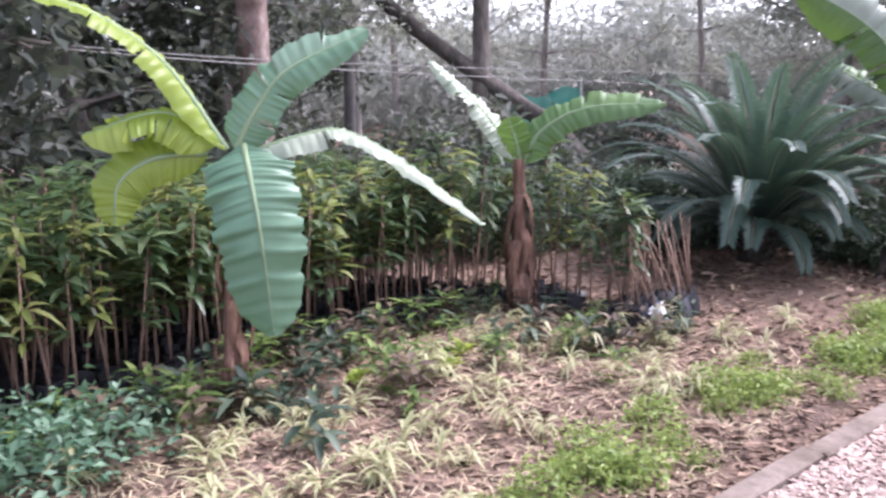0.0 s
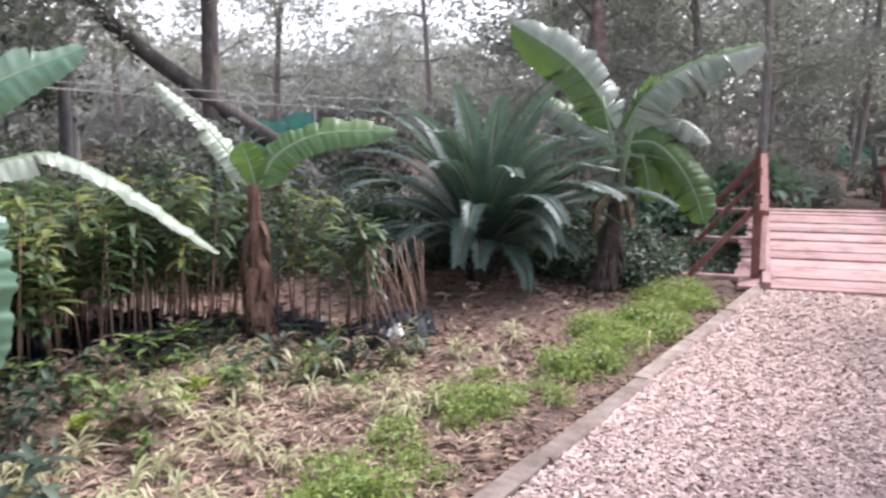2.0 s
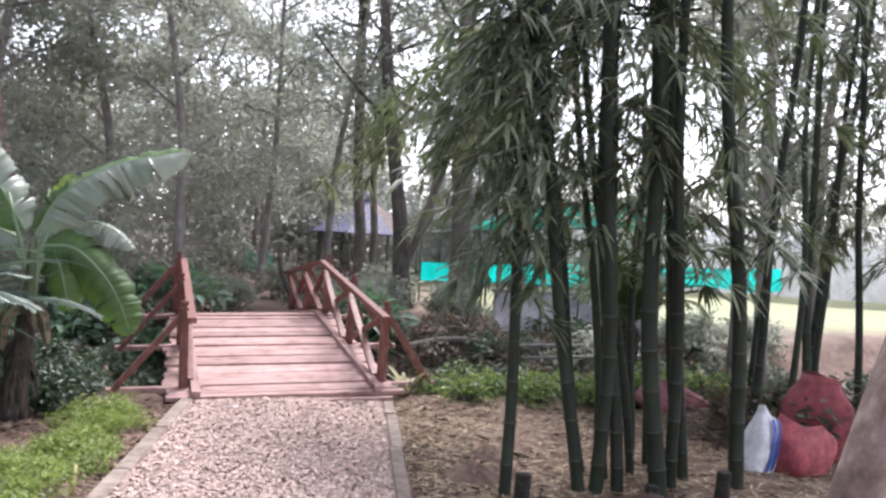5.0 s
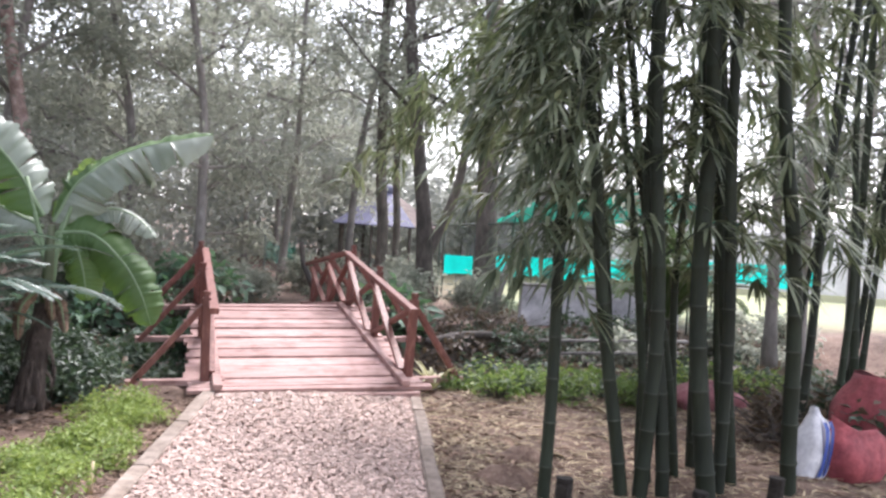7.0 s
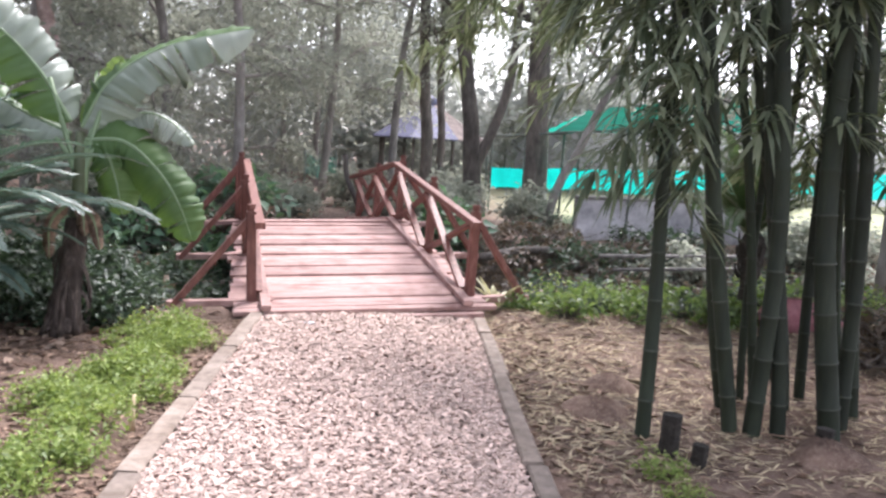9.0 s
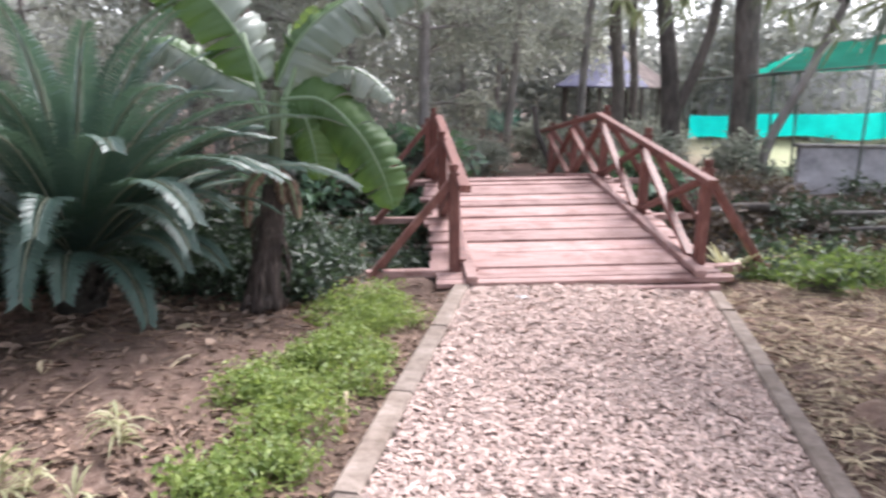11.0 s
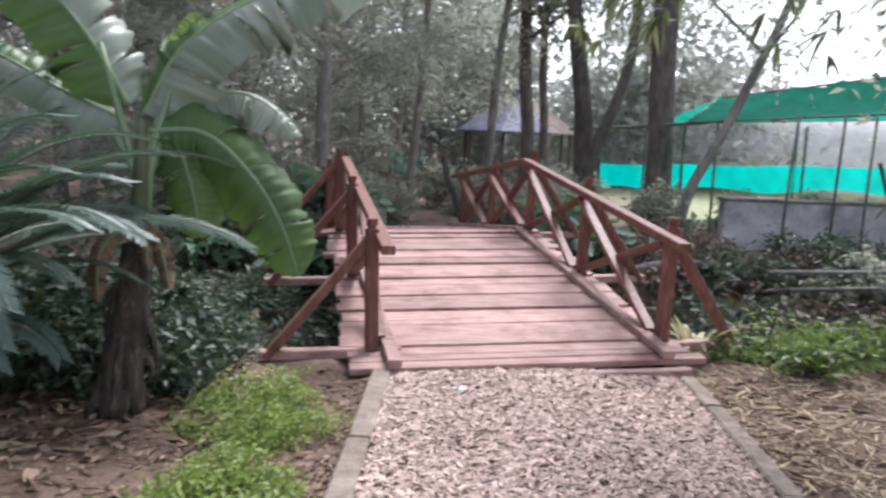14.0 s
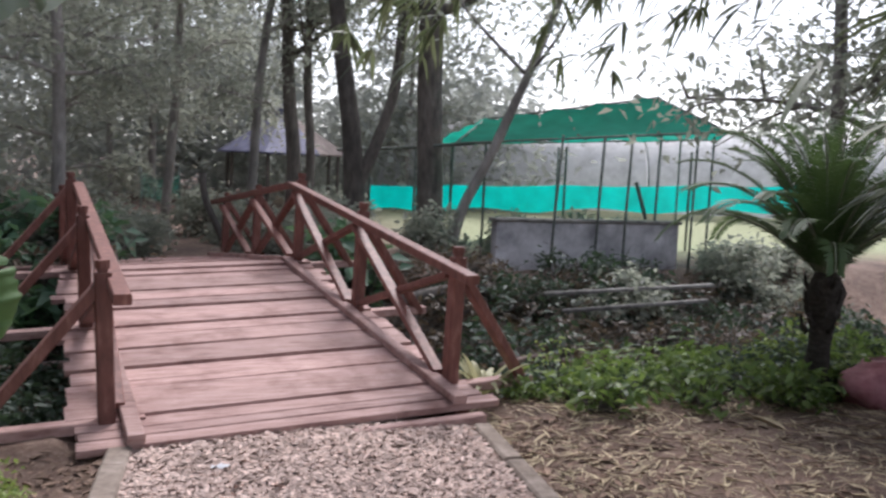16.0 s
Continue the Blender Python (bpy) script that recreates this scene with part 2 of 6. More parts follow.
M_SACKP = surface("pink_woven_sack", [(0.3, (0.42, 0.14, 0.17)), (0.7, (0.62, 0.28, 0.3))], 14, 0.75, [(0.3, (0.6, 0.6, 0.6)), (0.7, (1.1, 1.1, 1.1))], 4, 0.7, 0.02)
M_SACKW = surface("white_woven_sack", [(0.3, (0.5, 0.5, 0.55)), (0.7, (0.78, 0.78, 0.8))], 10, 0.6, [(0.3, (0.7, 0.7, 0.7)), (0.7, (1.05, 1.05, 1.05))], 5, 0.5, 0.02)
M_BLUE = surface("blue_print", [(0.3, (0.03, 0.06, 0.25)), (0.7, (0.06, 0.11, 0.38))], 10, 0.6)
M_NET = sheet("green_shade_net", (0.01, 0.28, 0.2), 0.04, 0.68, 1.0)
M_CYAN = sheet("turquoise_sheet", (0.0, 0.62, 0.56), 0.03, 0.5)
M_TEAL = sheet("faded_teal_net", (0.04, 0.34, 0.28), 0.35, 0.4)
M_THIN = sheet("thin_green_net", (0.05, 0.3, 0.22), 0.55, 0.4)
M_MIST = sheet("milky_plastic_sheet", (0.72, 0.72, 0.75), 0.05, 0.5)

L_BAN = leafy("banana_leaf", (0.085, 0.18, 0.115), (0.15, 0.275, 0.18), (0.25, 0.37, 0.27), 0.38, 0.3, (0.27, 0.45, 0.13))
L_BANY = leafy("yellow_green_banana_leaf", (0.10, 0.2, 0.05), (0.16, 0.28, 0.075), (0.24, 0.36, 0.11), 0.4, 0.45, (0.33, 0.48, 0.06))
L_BAND = leafy("mid_green_banana_leaf", (0.06, 0.13, 0.05), (0.10, 0.19, 0.07), (0.16, 0.26, 0.1), 0.45, 0.3, (0.2, 0.34, 0.05))
# Distant leaves: air haze is painted in as a pale, greyed green.
L_FAR = leafy("haze_pale_grey_green_leaf", (0.24, 0.255, 0.235), (0.32, 0.335, 0.305), (0.41, 0.42, 0.385), 0.6, 0.52, (0.46, 0.48, 0.42))
L_STALK = leafy("dull_green_stalk", (0.05, 0.065, 0.035), (0.10, 0.12, 0.06), (0.17, 0.19, 0.11), 0.5, 0.05)
L_PALM = leafy("palm_leaflet", (0.035, 0.07, 0.03), (0.07, 0.125, 0.05), (0.14, 0.2, 0.09), 0.4, 0.3, (0.2, 0.3, 0.08))
L_BANH = leafy("translucent_green_banana_leaf", (0.12, 0.2, 0.06), (0.19, 0.29, 0.085), (0.27, 0.37, 0.12), 0.33, 0.45, (0.34, 0.46, 0.08))
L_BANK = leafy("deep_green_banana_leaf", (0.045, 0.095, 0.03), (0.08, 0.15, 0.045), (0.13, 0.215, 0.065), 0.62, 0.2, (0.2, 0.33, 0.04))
# Waxy leaf whose base colour is paled to paint the sky's reflection.
L_BANW = leafy("waxy_sky_sheen_banana_leaf", (0.2, 0.245, 0.2), (0.29, 0.335, 0.28), (0.4, 0.44, 0.38), 0.36, 0.28, (0.28, 0.36, 0.14))
# Brighter leaf copy: sun shining through is painted into its yellow-green.
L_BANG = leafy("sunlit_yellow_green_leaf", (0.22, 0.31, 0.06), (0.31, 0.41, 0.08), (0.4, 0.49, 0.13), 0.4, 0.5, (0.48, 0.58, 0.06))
L_BANP = leafy("pale_banana_leaf", (0.26, 0.32, 0.24), (0.36, 0.42, 0.32), (0.46, 0.51, 0.41), 0.35, 0.25, (0.4, 0.48, 0.22))
L_RIB = leafy("banana_midrib", (0.17, 0.25, 0.14), (0.23, 0.32, 0.18), (0.29, 0.38, 0.23), 0.5, 0.1)
L_CYC = leafy("cycad_leaflet", (0.036, 0.072, 0.058), (0.078, 0.132, 0.108), (0.165, 0.232, 0.198), 0.36, 0.25, (0.13, 0.24, 0.1))
L_RACHIS = leafy("pale_frond_rachis", (0.09, 0.11, 0.07), (0.17, 0.19, 0.13), (0.28, 0.3, 0.22), 0.5, 0.05)
L_BAM = leafy("bamboo_leaf", (0.045, 0.064, 0.038), (0.12, 0.148, 0.09), (0.28, 0.31, 0.205), 0.45, 0.25, (0.3, 0.38, 0.15))
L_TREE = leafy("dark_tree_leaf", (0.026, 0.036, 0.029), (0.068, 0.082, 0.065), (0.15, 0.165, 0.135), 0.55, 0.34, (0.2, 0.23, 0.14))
# Leaf green raised and greyed to carry the haze of the middle distance.
L_TREE2 = leafy("haze_paled_tree_leaf", (0.17, 0.188, 0.16), (0.275, 0.292, 0.245), (0.4, 0.41, 0.35), 0.55, 0.58, (0.48, 0.5, 0.39))
L_BUSH = leafy("dark_shrub_leaf", (0.018, 0.036, 0.022), (0.045, 0.075, 0.048), (0.11, 0.15, 0.1), 0.5, 0.25, (0.14, 0.22, 0.09))
L_SAP = leafy("sapling_leaf", (0.028, 0.058, 0.028), (0.066, 0.115, 0.052), (0.17, 0.22, 0.11), 0.38, 0.3, (0.2, 0.3, 0.07))
L_SAPY = leafy("yellowing_sapling_leaf", (0.12, 0.17, 0.05), (0.2, 0.24, 0.07), (0.34, 0.34, 0.14), 0.45, 0.4, (0.4, 0.4, 0.08))
L_HERB = leafy("lime_green_herb_leaf", (0.10, 0.165, 0.04), (0.24, 0.33, 0.08), (0.42, 0.49, 0.17), 0.5, 0.38, (0.42, 0.52, 0.12))
L_WEED = leafy("weed_leaf", (0.045, 0.09, 0.028), (0.12, 0.19, 0.055), (0.28, 0.35, 0.12), 0.45, 0.4, (0.3, 0.42, 0.09))
L_GREY = leafy("blue_green_herb_leaf", (0.06, 0.13, 0.08), (0.12, 0.22, 0.14), (0.2, 0.31, 0.2), 0.5, 0.35, (0.2, 0.35, 0.12))
L_SPID = leafy("cream_striped_leaf", (0.27, 0.29, 0.14), (0.47, 0.46, 0.27), (0.68, 0.64, 0.44), 0.5, 0.35, (0.52, 0.52, 0.26))
L_DARKR = leafy("purple_brown_leaf", (0.06, 0.045, 0.035), (0.12, 0.085, 0.06), (0.2, 0.16, 0.11), 0.5, 0.3, (0.2, 0.15, 0.08))


# ---- mesh tools ----
class Build:
    """Vertices and faces of one mesh."""

    def __init__(self):
        self.v, self.f = [], []

    def add(self, verts, faces):
        k = len(self.v)
        self.v.extend([tuple(p) for p in verts])
        self.f.extend([tuple(i + k for i in q) for q in faces])

    def box(self, centre, size, turn=None, bevel=0.006):
        """A beam with chamfered long edges (along its local x)."""
        hx, hy, hz = (s / 2 for s in size)
        b = min(bevel, hy * 0.6, hz * 0.6)
        ring = [(hy - b, -hz), (hy, -hz + b), (hy, hz - b), (hy - b, hz), (-hy + b, hz), (-hy, hz - b), (-hy, -hz + b), (-hy + b, -hz)]
        r = turn or Matrix.Identity(3)
        c = Vector(centre)
        vs = [c + r @ Vector((x, y, z)) for x in (-hx, hx) for y, z in ring]
        fs = [(i, (i + 1) % 8, 8 + (i + 1) % 8, 8 + i) for i in range(8)]
        fs += [tuple(range(7, -1, -1)), tuple(range(8, 16))]
        self.add(vs, fs)

    def beam(self, a, b, wide, thick, up=(0, 0, 1), bevel=0.006):
        """A beam from a to b."""
        a, b = Vector(a), Vector(b)
        x = (b - a).normalized()
        y = Vector(up).cross(x).normalized()
        z = x.cross(y)
        r = Matrix((x, y, z)).transposed()
        self.box((a + b) / 2, ((b - a).length, wide, thick), r, bevel)

    def tube(self, path, radii, sides=8, cap=True, lump=0.0):
        path = [Vector(p) for p in path]
        n = len(path)
        if isinstance(radii, (int, float)):
            radii = [radii] * n
        vs, fs = [], []
        ref = Vector((0.31, 0.95, 0.05))
        for i, p in enumerate(path):
            t = (path[min(i + 1, n - 1)] - path[max(i - 1, 0)]).normalized()
            s = t.cross(ref if abs(t.dot(ref)) < 0.9 else Vector((1, 0, 0))).normalized()
            u = s.cross(t)
            for k in range(sides):
                a = 2 * math.pi * k / sides
                rr = radii[i] * (1 + lump * math.sin(3 * a + i * 0.7) + lump * 0.7 * math.sin(5 * a - i))
                vs.append(p + s * math.cos(a) * rr + u * math.sin(a) * rr)
        for i in range(n - 1):
            for k in range(sides):
                fs.append((i * sides + k, i * sides + (k + 1) % sides, (i + 1) * sides + (k + 1) % sides, (i + 1) * sides + k))
        if cap:
            fs.append(tuple(range(sides - 1, -1, -1)))
            fs.append(tuple((n - 1) * sides + k for k in range(sides)))
        self.add(vs, fs)

    def blade(self, base, way, side, length, width, droop=0.3, segs=2, fold=0.15, root=None):
        """A pointed leaf, folded along its rib, drooping to its tip."""
        base, way, side = Vector(base), Vector(way).normalized(), Vector(side)
        nrm = side.cross(way).normalized()
        side = way.cross(nrm).normalized()
        if nrm.z < 0:
            nrm = -nrm
        vs = [base]
        for i in range(1, segs):
            s = i / segs
            w = width * 0.5 * math.sin(math.pi * min(1, s ** 0.8))
            c = base + way * length * s + Vector((0, 0, -1)) * droop * length * s * s
            vs += [c + side * w + nrm * fold * w, c - nrm * fold * w, c - side * w + nrm * fold * w]
        vs.append(base + way * length + Vector((0, 0, -1)) * droop * length)
        fs = [(0, 2, 1), (0, 3, 2)]
        for i in range(segs - 2):
            o = 1 + 3 * i
            fs += [(o, o + 1, o + 4, o + 3), (o + 1, o + 2, o + 5, o + 4)]
        o = 1 + 3 * (segs - 2)
        e = len(vs) - 1
        fs += [(o, o + 1, e), (o + 1, o + 2, e)]
        if root is None:
            self.add(vs, fs)
        else:
            k = len(self.v) - 1
            self.v.extend([tuple(p) for p in vs[1:]])
            self.f.extend([tuple(root if i == 0 else i + k for i in q) for q in fs])

    def mesh(self, name, material, smooth=True):
        me = bpy.data.meshes.new(name)
        me.from_pydata(self.v, [], self.f)
        me.materials.append(material)
        if smooth:
            me.polygons.foreach_set("use_smooth", [True] * len(me.polygons))
        me.update()
        return me


def part(name, b, material, parent, label="", smooth=True):
    ob = new(name, b.mesh(name, material, smooth) if isinstance(b, Build) else b)
    if parent:
        ob.parent = parent
    if label:
        ob["label"] = label
    return ob


def thing(name, label, category, group="", kind="", at=(0, 0, 0), turn=0):
    ob = new(name)
    ob.matrix_basis = pose(*at, 0, 0, turn)
    return tagged(ob, label, category, group, kind)


def whole(name, b, material, label, category, kind="", smooth=True, group=""):
    return tagged(new(name, b.mesh(name, material, smooth)), label, category, group, kind)


def curve(points, n):
    """Points along a smooth line through the control points."""
    p = [Vector(q) for q in points]
    p = [p[0] * 2 - p[1]] + p + [p[-1] * 2 - p[-2]]
    out = []
    m = len(p) - 3
    for i in range(n + 1):
        s = min(i / n * m, m - 1e-6)
        k = int(s)
        t = s - k
        a, b, c, d = p[k:k + 4]
        out.append(0.5 * (2 * b + (c - a) * t + (2 * a - 5 * b + 4 * c - d) * t * t + (3 * b - a - 3 * c + d) * t ** 3))
    return out


def leaf_cloud(b, centres, count, spread, size, droop=0.25, squash=0.7):
    """Folded leaves scattered round the points of a crown, as plain arrays."""
    c = np.asarray(centres)
    idx = nrg.integers(0, len(c), count)
    pos = c[idx] + nrg.normal(0, 1, (count, 3)) * np.array([spread, spread, spread * squash])
    way = nrg.normal(0, 1, (count, 3))
    way[:, 2] = way[:, 2] * 0.5 - droop
    way /= np.linalg.norm(way, axis=1)[:, None]
    side = np.cross(way, nrg.normal(0, 0.6, (count, 3)) + [0, 0, 1.0])
    side /= np.linalg.norm(side, axis=1)[:, None]
    nrm = np.cross(side, way)
    ln = size * nrg.uniform(0.6, 1.35, (count, 1))
    w = ln * 0.24
    p0 = pos
    p1 = pos + way * ln * 0.45 + side * w + nrm * w * 0.35
    p2 = pos + way * ln * 0.45 - side * w + nrm * w * 0.35
    p3 = pos + way * ln - np.array([0, 0, 0.12]) * ln
    k = len(b.v)
    b.v.extend(map(tuple, np.stack([p0, p1, p3, p2], 1).reshape(-1, 3).tolist()))
    for i in range(count):
        o = k + 4 * i
        b.f.append((o, o + 1, o + 2))
        b.f.append((o, o + 2, o + 3))


# ---- ground ----
BR = math.radians(6.7)
BO = Vector((0.054, 8.835, 0.0))
BU = Vector((math.cos(BR), math.sin(BR), 0))
BV = Vector((-math.sin(BR), math.cos(BR), 0))


def step(a, b, x):
    t = max(0.0, min(1.0, (x - a) / (b - a)))
    return t * t * (3 - 2 * t)


def edge_left(y):
    return -1.30 + (y - 3.5) * 0.0863


def edge_right(y):
    return 0.60 + (y - 5.27) * 0.1


def height(x, y):
    d = Vector((x, y, 0)) - BO
    v = d.dot(BV)
    ditch = step(0.3, 1.8, v) * (1 - step(4.2, 5.9, v))
    h = -0.75 * ditch
    lump = 0.018 * math.sin(2.3 * x + 1.1 * y) + 0.015 * math.sin(3.9 * y - 1.7 * x + 1) + 0.01 * math.sin(7.1 * x + 5.3 * y)
    if y < 9.5 and edge_left(y) - 0.3 < x < edge_right(y) + 0.3:
        lump = -0.025
    h += lump * (1 + 2.5 * ditch)
    return h


def axis(lo, hi, fine, outer):
    a = list(np.arange(lo, hi + 1e-6, fine))
    d, p = fine, hi
    while p < outer:
        d *= 1.45
        p += d
        a.append(p)
    d, p = fine, lo
    while p > -outer:
        d *= 1.45
        p -= d
        a.insert(0, p)
    return a


def make_ground():
    xs, ys = axis(-6.5, 9.0, 0.11, 900), axis(-1.0, 17.0, 0.11, 900)
    b = Build()
    for y in ys:
        for x in xs:
            b.v.append((x, y, height(x, y)))
    w = len(xs)
    for j in range(len(ys) - 1):
        for i in range(w - 1):
            k = j * w + i
            b.f.append((k, k + 1, k + w + 1, k + w))
    whole("ground", b, M_SOIL, "bare brown garden soil with straw and a ditch", "ground", "structure")


make_ground()


def make_path():
    b = Build()
    ys = [-4 + 0.25 * i for i in range(53)]
    for y in ys:
        yy = min(y, 9.0)
        for k in range(9):
            s = k / 8
            x = edge_left(yy) * (1 - s) + edge_right(yy) * s
            b.v.append((x, yy - (0.12 * (1 - s) if y >= 9.0 else 0), 0.012 + 0.02 * math.sin(math.pi * s)))
    for j in range(len(ys) - 1):
        for k in range(8):
            o = j * 9 + k
            b.f.append((o, o + 1, o + 10, o + 9))
    path = whole("path", b, M_CHIPBED, "garden path of pale pinkish wood chips", "path", "structure")
    n = 66000
    y = -2.0 + 10.9 * nrg.random(n) ** 0.75
    s = nrg.uniform(0.0, 1.0, n)
    x = edge_left(y) * (1 - s) + edge_right(y) * s
    z = 0.016 + 0.02 * np.sin(np.pi * s) + nrg.uniform(0, 0.01, n)
    a = nrg.uniform(0, 2 * np.pi, n)
    tilt = nrg.normal(0, 0.25, (n, 2))
    ln = nrg.uniform(0.009, 0.028, n)
    wd = nrg.uniform(0.004, 0.011, n)
    d = np.stack([np.cos(a), np.sin(a), tilt[:, 0]], 1)
    e = np.stack([-np.sin(a), np.cos(a), tilt[:, 1]], 1)
    c = np.stack([x, y, z], 1)
    q = np.stack([c - d * ln[:, None] - e * wd[:, None], c + d * ln[:, None] * 0.8 - e * wd[:, None], c + d * ln[:, None] + e * wd[:, None] * 0.7, c - d * ln[:, None] * 0.9 + e * wd[:, None]], 1)
    chips = Build()
    chips.v = list(map(tuple, q.reshape(-1, 3).tolist()))
    chips.f = [(4 * i, 4 * i + 1, 4 * i + 2, 4 * i + 3) for i in range(n)]
    whole("wood_chips", chips, M_CHIP, "loose pale pinkish wood chips on the path", "wood chips", "stuff", False)


make_path()


def make_edging(name, edge, wide, lengths, out):
    """A row of flat concrete slabs along one side of the path."""
    t = thing(name, "flat weathered concrete kerb slabs edging the path", "kerb", "", "structure")
    y = -3.0
    k = 0
    while y < 8.75:
        ln = lengths[k % len(lengths)]
        k += 1
        e = min(y + ln, 8.78)
        b = Build()
        j = rng.uniform(-0.012, 0.012)
        b.beam((edge(y) + out * wide / 2 + j, y + 0.006, 0.005 + rng.uniform(-0.006, 0.008)), (edge(e) + out * wide / 2 + j, e - 0.006, 0.005 + rng.uniform(-0.006, 0.008)), wide, 0.07, (0, 0, 1), 0.012)
        part("slab", b, M_KERB, t, "", False)
        y = e


make_edging("kerb_row", edge_left, 0.115, (1.2, 0.9, 1.5, 1.1), -1)
make_edging("kerb_row", edge_right, 0.105, (1.6, 1.2, 1.4), 1)


# ---- bridge ----
RISE, SPAN, Z0 = 0.375, 3.70, 0.078


def deck_z(v):
    return Z0 + RISE * (1 - abs(v - SPAN) / SPAN)


def bp(u, v, z):
    return BO + BU * u + BV * v + Vector((0, 0, z + 0.03 * u))


def make_bridge():
    br = thing("footbridge", "arched red-brown timber footbridge with worn plank deck", "bridge")
    # planks
    v, k = 0.02, 0
    while v < 2 * SPAN - 0.05:
        w = rng.uniform(0.10, 0.21)
        b = Build()
        c = v + w / 2
        lo = -1.13 + rng.uniform(-0.06, 0.05)
        hi = 1.10 + rng.uniform(-0.06, 0.06)
        sk = rng.uniform(-0.012, 0.012)
        dz = rng.uniform(-0.011, 0.011)
        slope = (BV * 0.1 + Vector((0, 0, deck_z(c + 0.05) - deck_z(c - 0.05)))).normalized()
        up = (bp(1, c, 0) - bp(0, c, 0)).cross(slope)
        b.beam(bp(lo, c + sk, deck_z(c) - 0.02 + dz), bp(hi, c - sk, deck_z(c) - 0.02 + dz + rng.uniform(-0.004, 0.004)), w - rng.choice((0.008, 0.012, 0.016, 0.024)), 0.04, up, 0.003)
        part("plank", b, M_DECK, br, "", False)
        v += w
        k += 1
    # front sill and stringers
    b = Build()
    b.beam(bp(-1.0, -0.075, 0.005), bp(1.0, -0.075, 0.005), 0.075, 0.06)
    part("sill", b, M_DECK, br, "", False)
    for u in (-0.95, 0.0, 0.95):
        for a, c in ((0.1, SPAN), (SPAN, 2 * SPAN - 0.1)):
            b = Build()
            b.beam(bp(u, a, deck_z(a) - 0.12), bp(u, c, deck_z(c) - 0.12), 0.09, 0.14)
            part("stringer", b, M_RAIL, br, "", False)
    posts = [0.36, 2.02, SPAN, 5.38, 7.04]
    for sgn in (-1, 1):
        # kerb boards along both sides of the deck
        for a, c in ((0.0, SPAN + 0.02), (SPAN + 0.02, 2 * SPAN)):
            b = Build()
            b.beam(bp(sgn * 0.885, a, deck_z(a) + 0.025), bp(sgn * 0.885, c, deck_z(c) + 0.025), 0.085, 0.05)
            part("kerb_board", b, M_DECK, br, "", False)
        for i, pv in enumerate(posts):
            base = bp(sgn * 0.985, pv, deck_z(pv) - 0.25)
            top = bp(sgn * 1.015, pv, deck_z(pv) + (0.77 if i != 2 else 0.78))
            b = Build()
            b.beam(base, top, 0.085, 0.085, tuple(BV), 0.008)
            d = (top - base).normalized()
            b.beam(top, top + d * 0.02, 0.05, 0.05, tuple(BV), 0.006)
            b.beam(top + d * 0.02, top + d * 0.065, 0.07, 0.07, tuple(BV), 0.02)
            part("post", b, M_RAIL, br, "", False)
            # outrigger and raking strut
            zo = deck_z(pv) - (0.05 if sgn > 0 else 0.03)
            b = Build()
            foot = 1.58 if sgn > 0 else 1.70
            b.beam(bp(sgn * 0.8, pv + 0.02, zo), bp(sgn * foot, pv + 0.02, zo), 0.10, 0.06)
            part("outrigger", b, M_DECK, br, "", False)
            b = Build()
            b.beam(bp(sgn * (foot - 0.04), pv + 0.02, zo - 0.02), bp(sgn * 1.03, pv + 0.02, deck_z(pv) + 0.70), 0.055, 0.105, tuple(BV), 0.006)
            part("strut", b, M_RAIL, br, "", False)
        ends = [-0.02, SPAN, 2 * SPAN + 0.02]
        for a, c in zip(ends, ends[1:]):
            b = Build()
            lift = {SPAN: 0.735}
            side = 0.92 if sgn > 0 else -0.955
            b.beam(bp(side, a, deck_z(a) + lift.get(a, 0.725)), bp(side, c, deck_z(c) + lift.get(c, 0.725)), 0.085, 0.055)
            part("handrail", b, M_RAIL, br, "worn reddish timber handrail", False)
        for a, c in zip(posts, posts[1:]):
            for lo, hi, off in ((a, c, 0.935), (c, a, 0.99)):
                b = Build()
                b.beam(bp(sgn * off, lo + (0.05 if lo < hi else -0.05), deck_z(lo) + 0.05), bp(sgn * off, hi + (-0.05 if lo < hi else 0.05), deck_z(hi) + 0.66), 0.042, 0.075, tuple(BU), 0.005)
                part("brace", b, M_RAIL, br, "", False)


make_bridge()


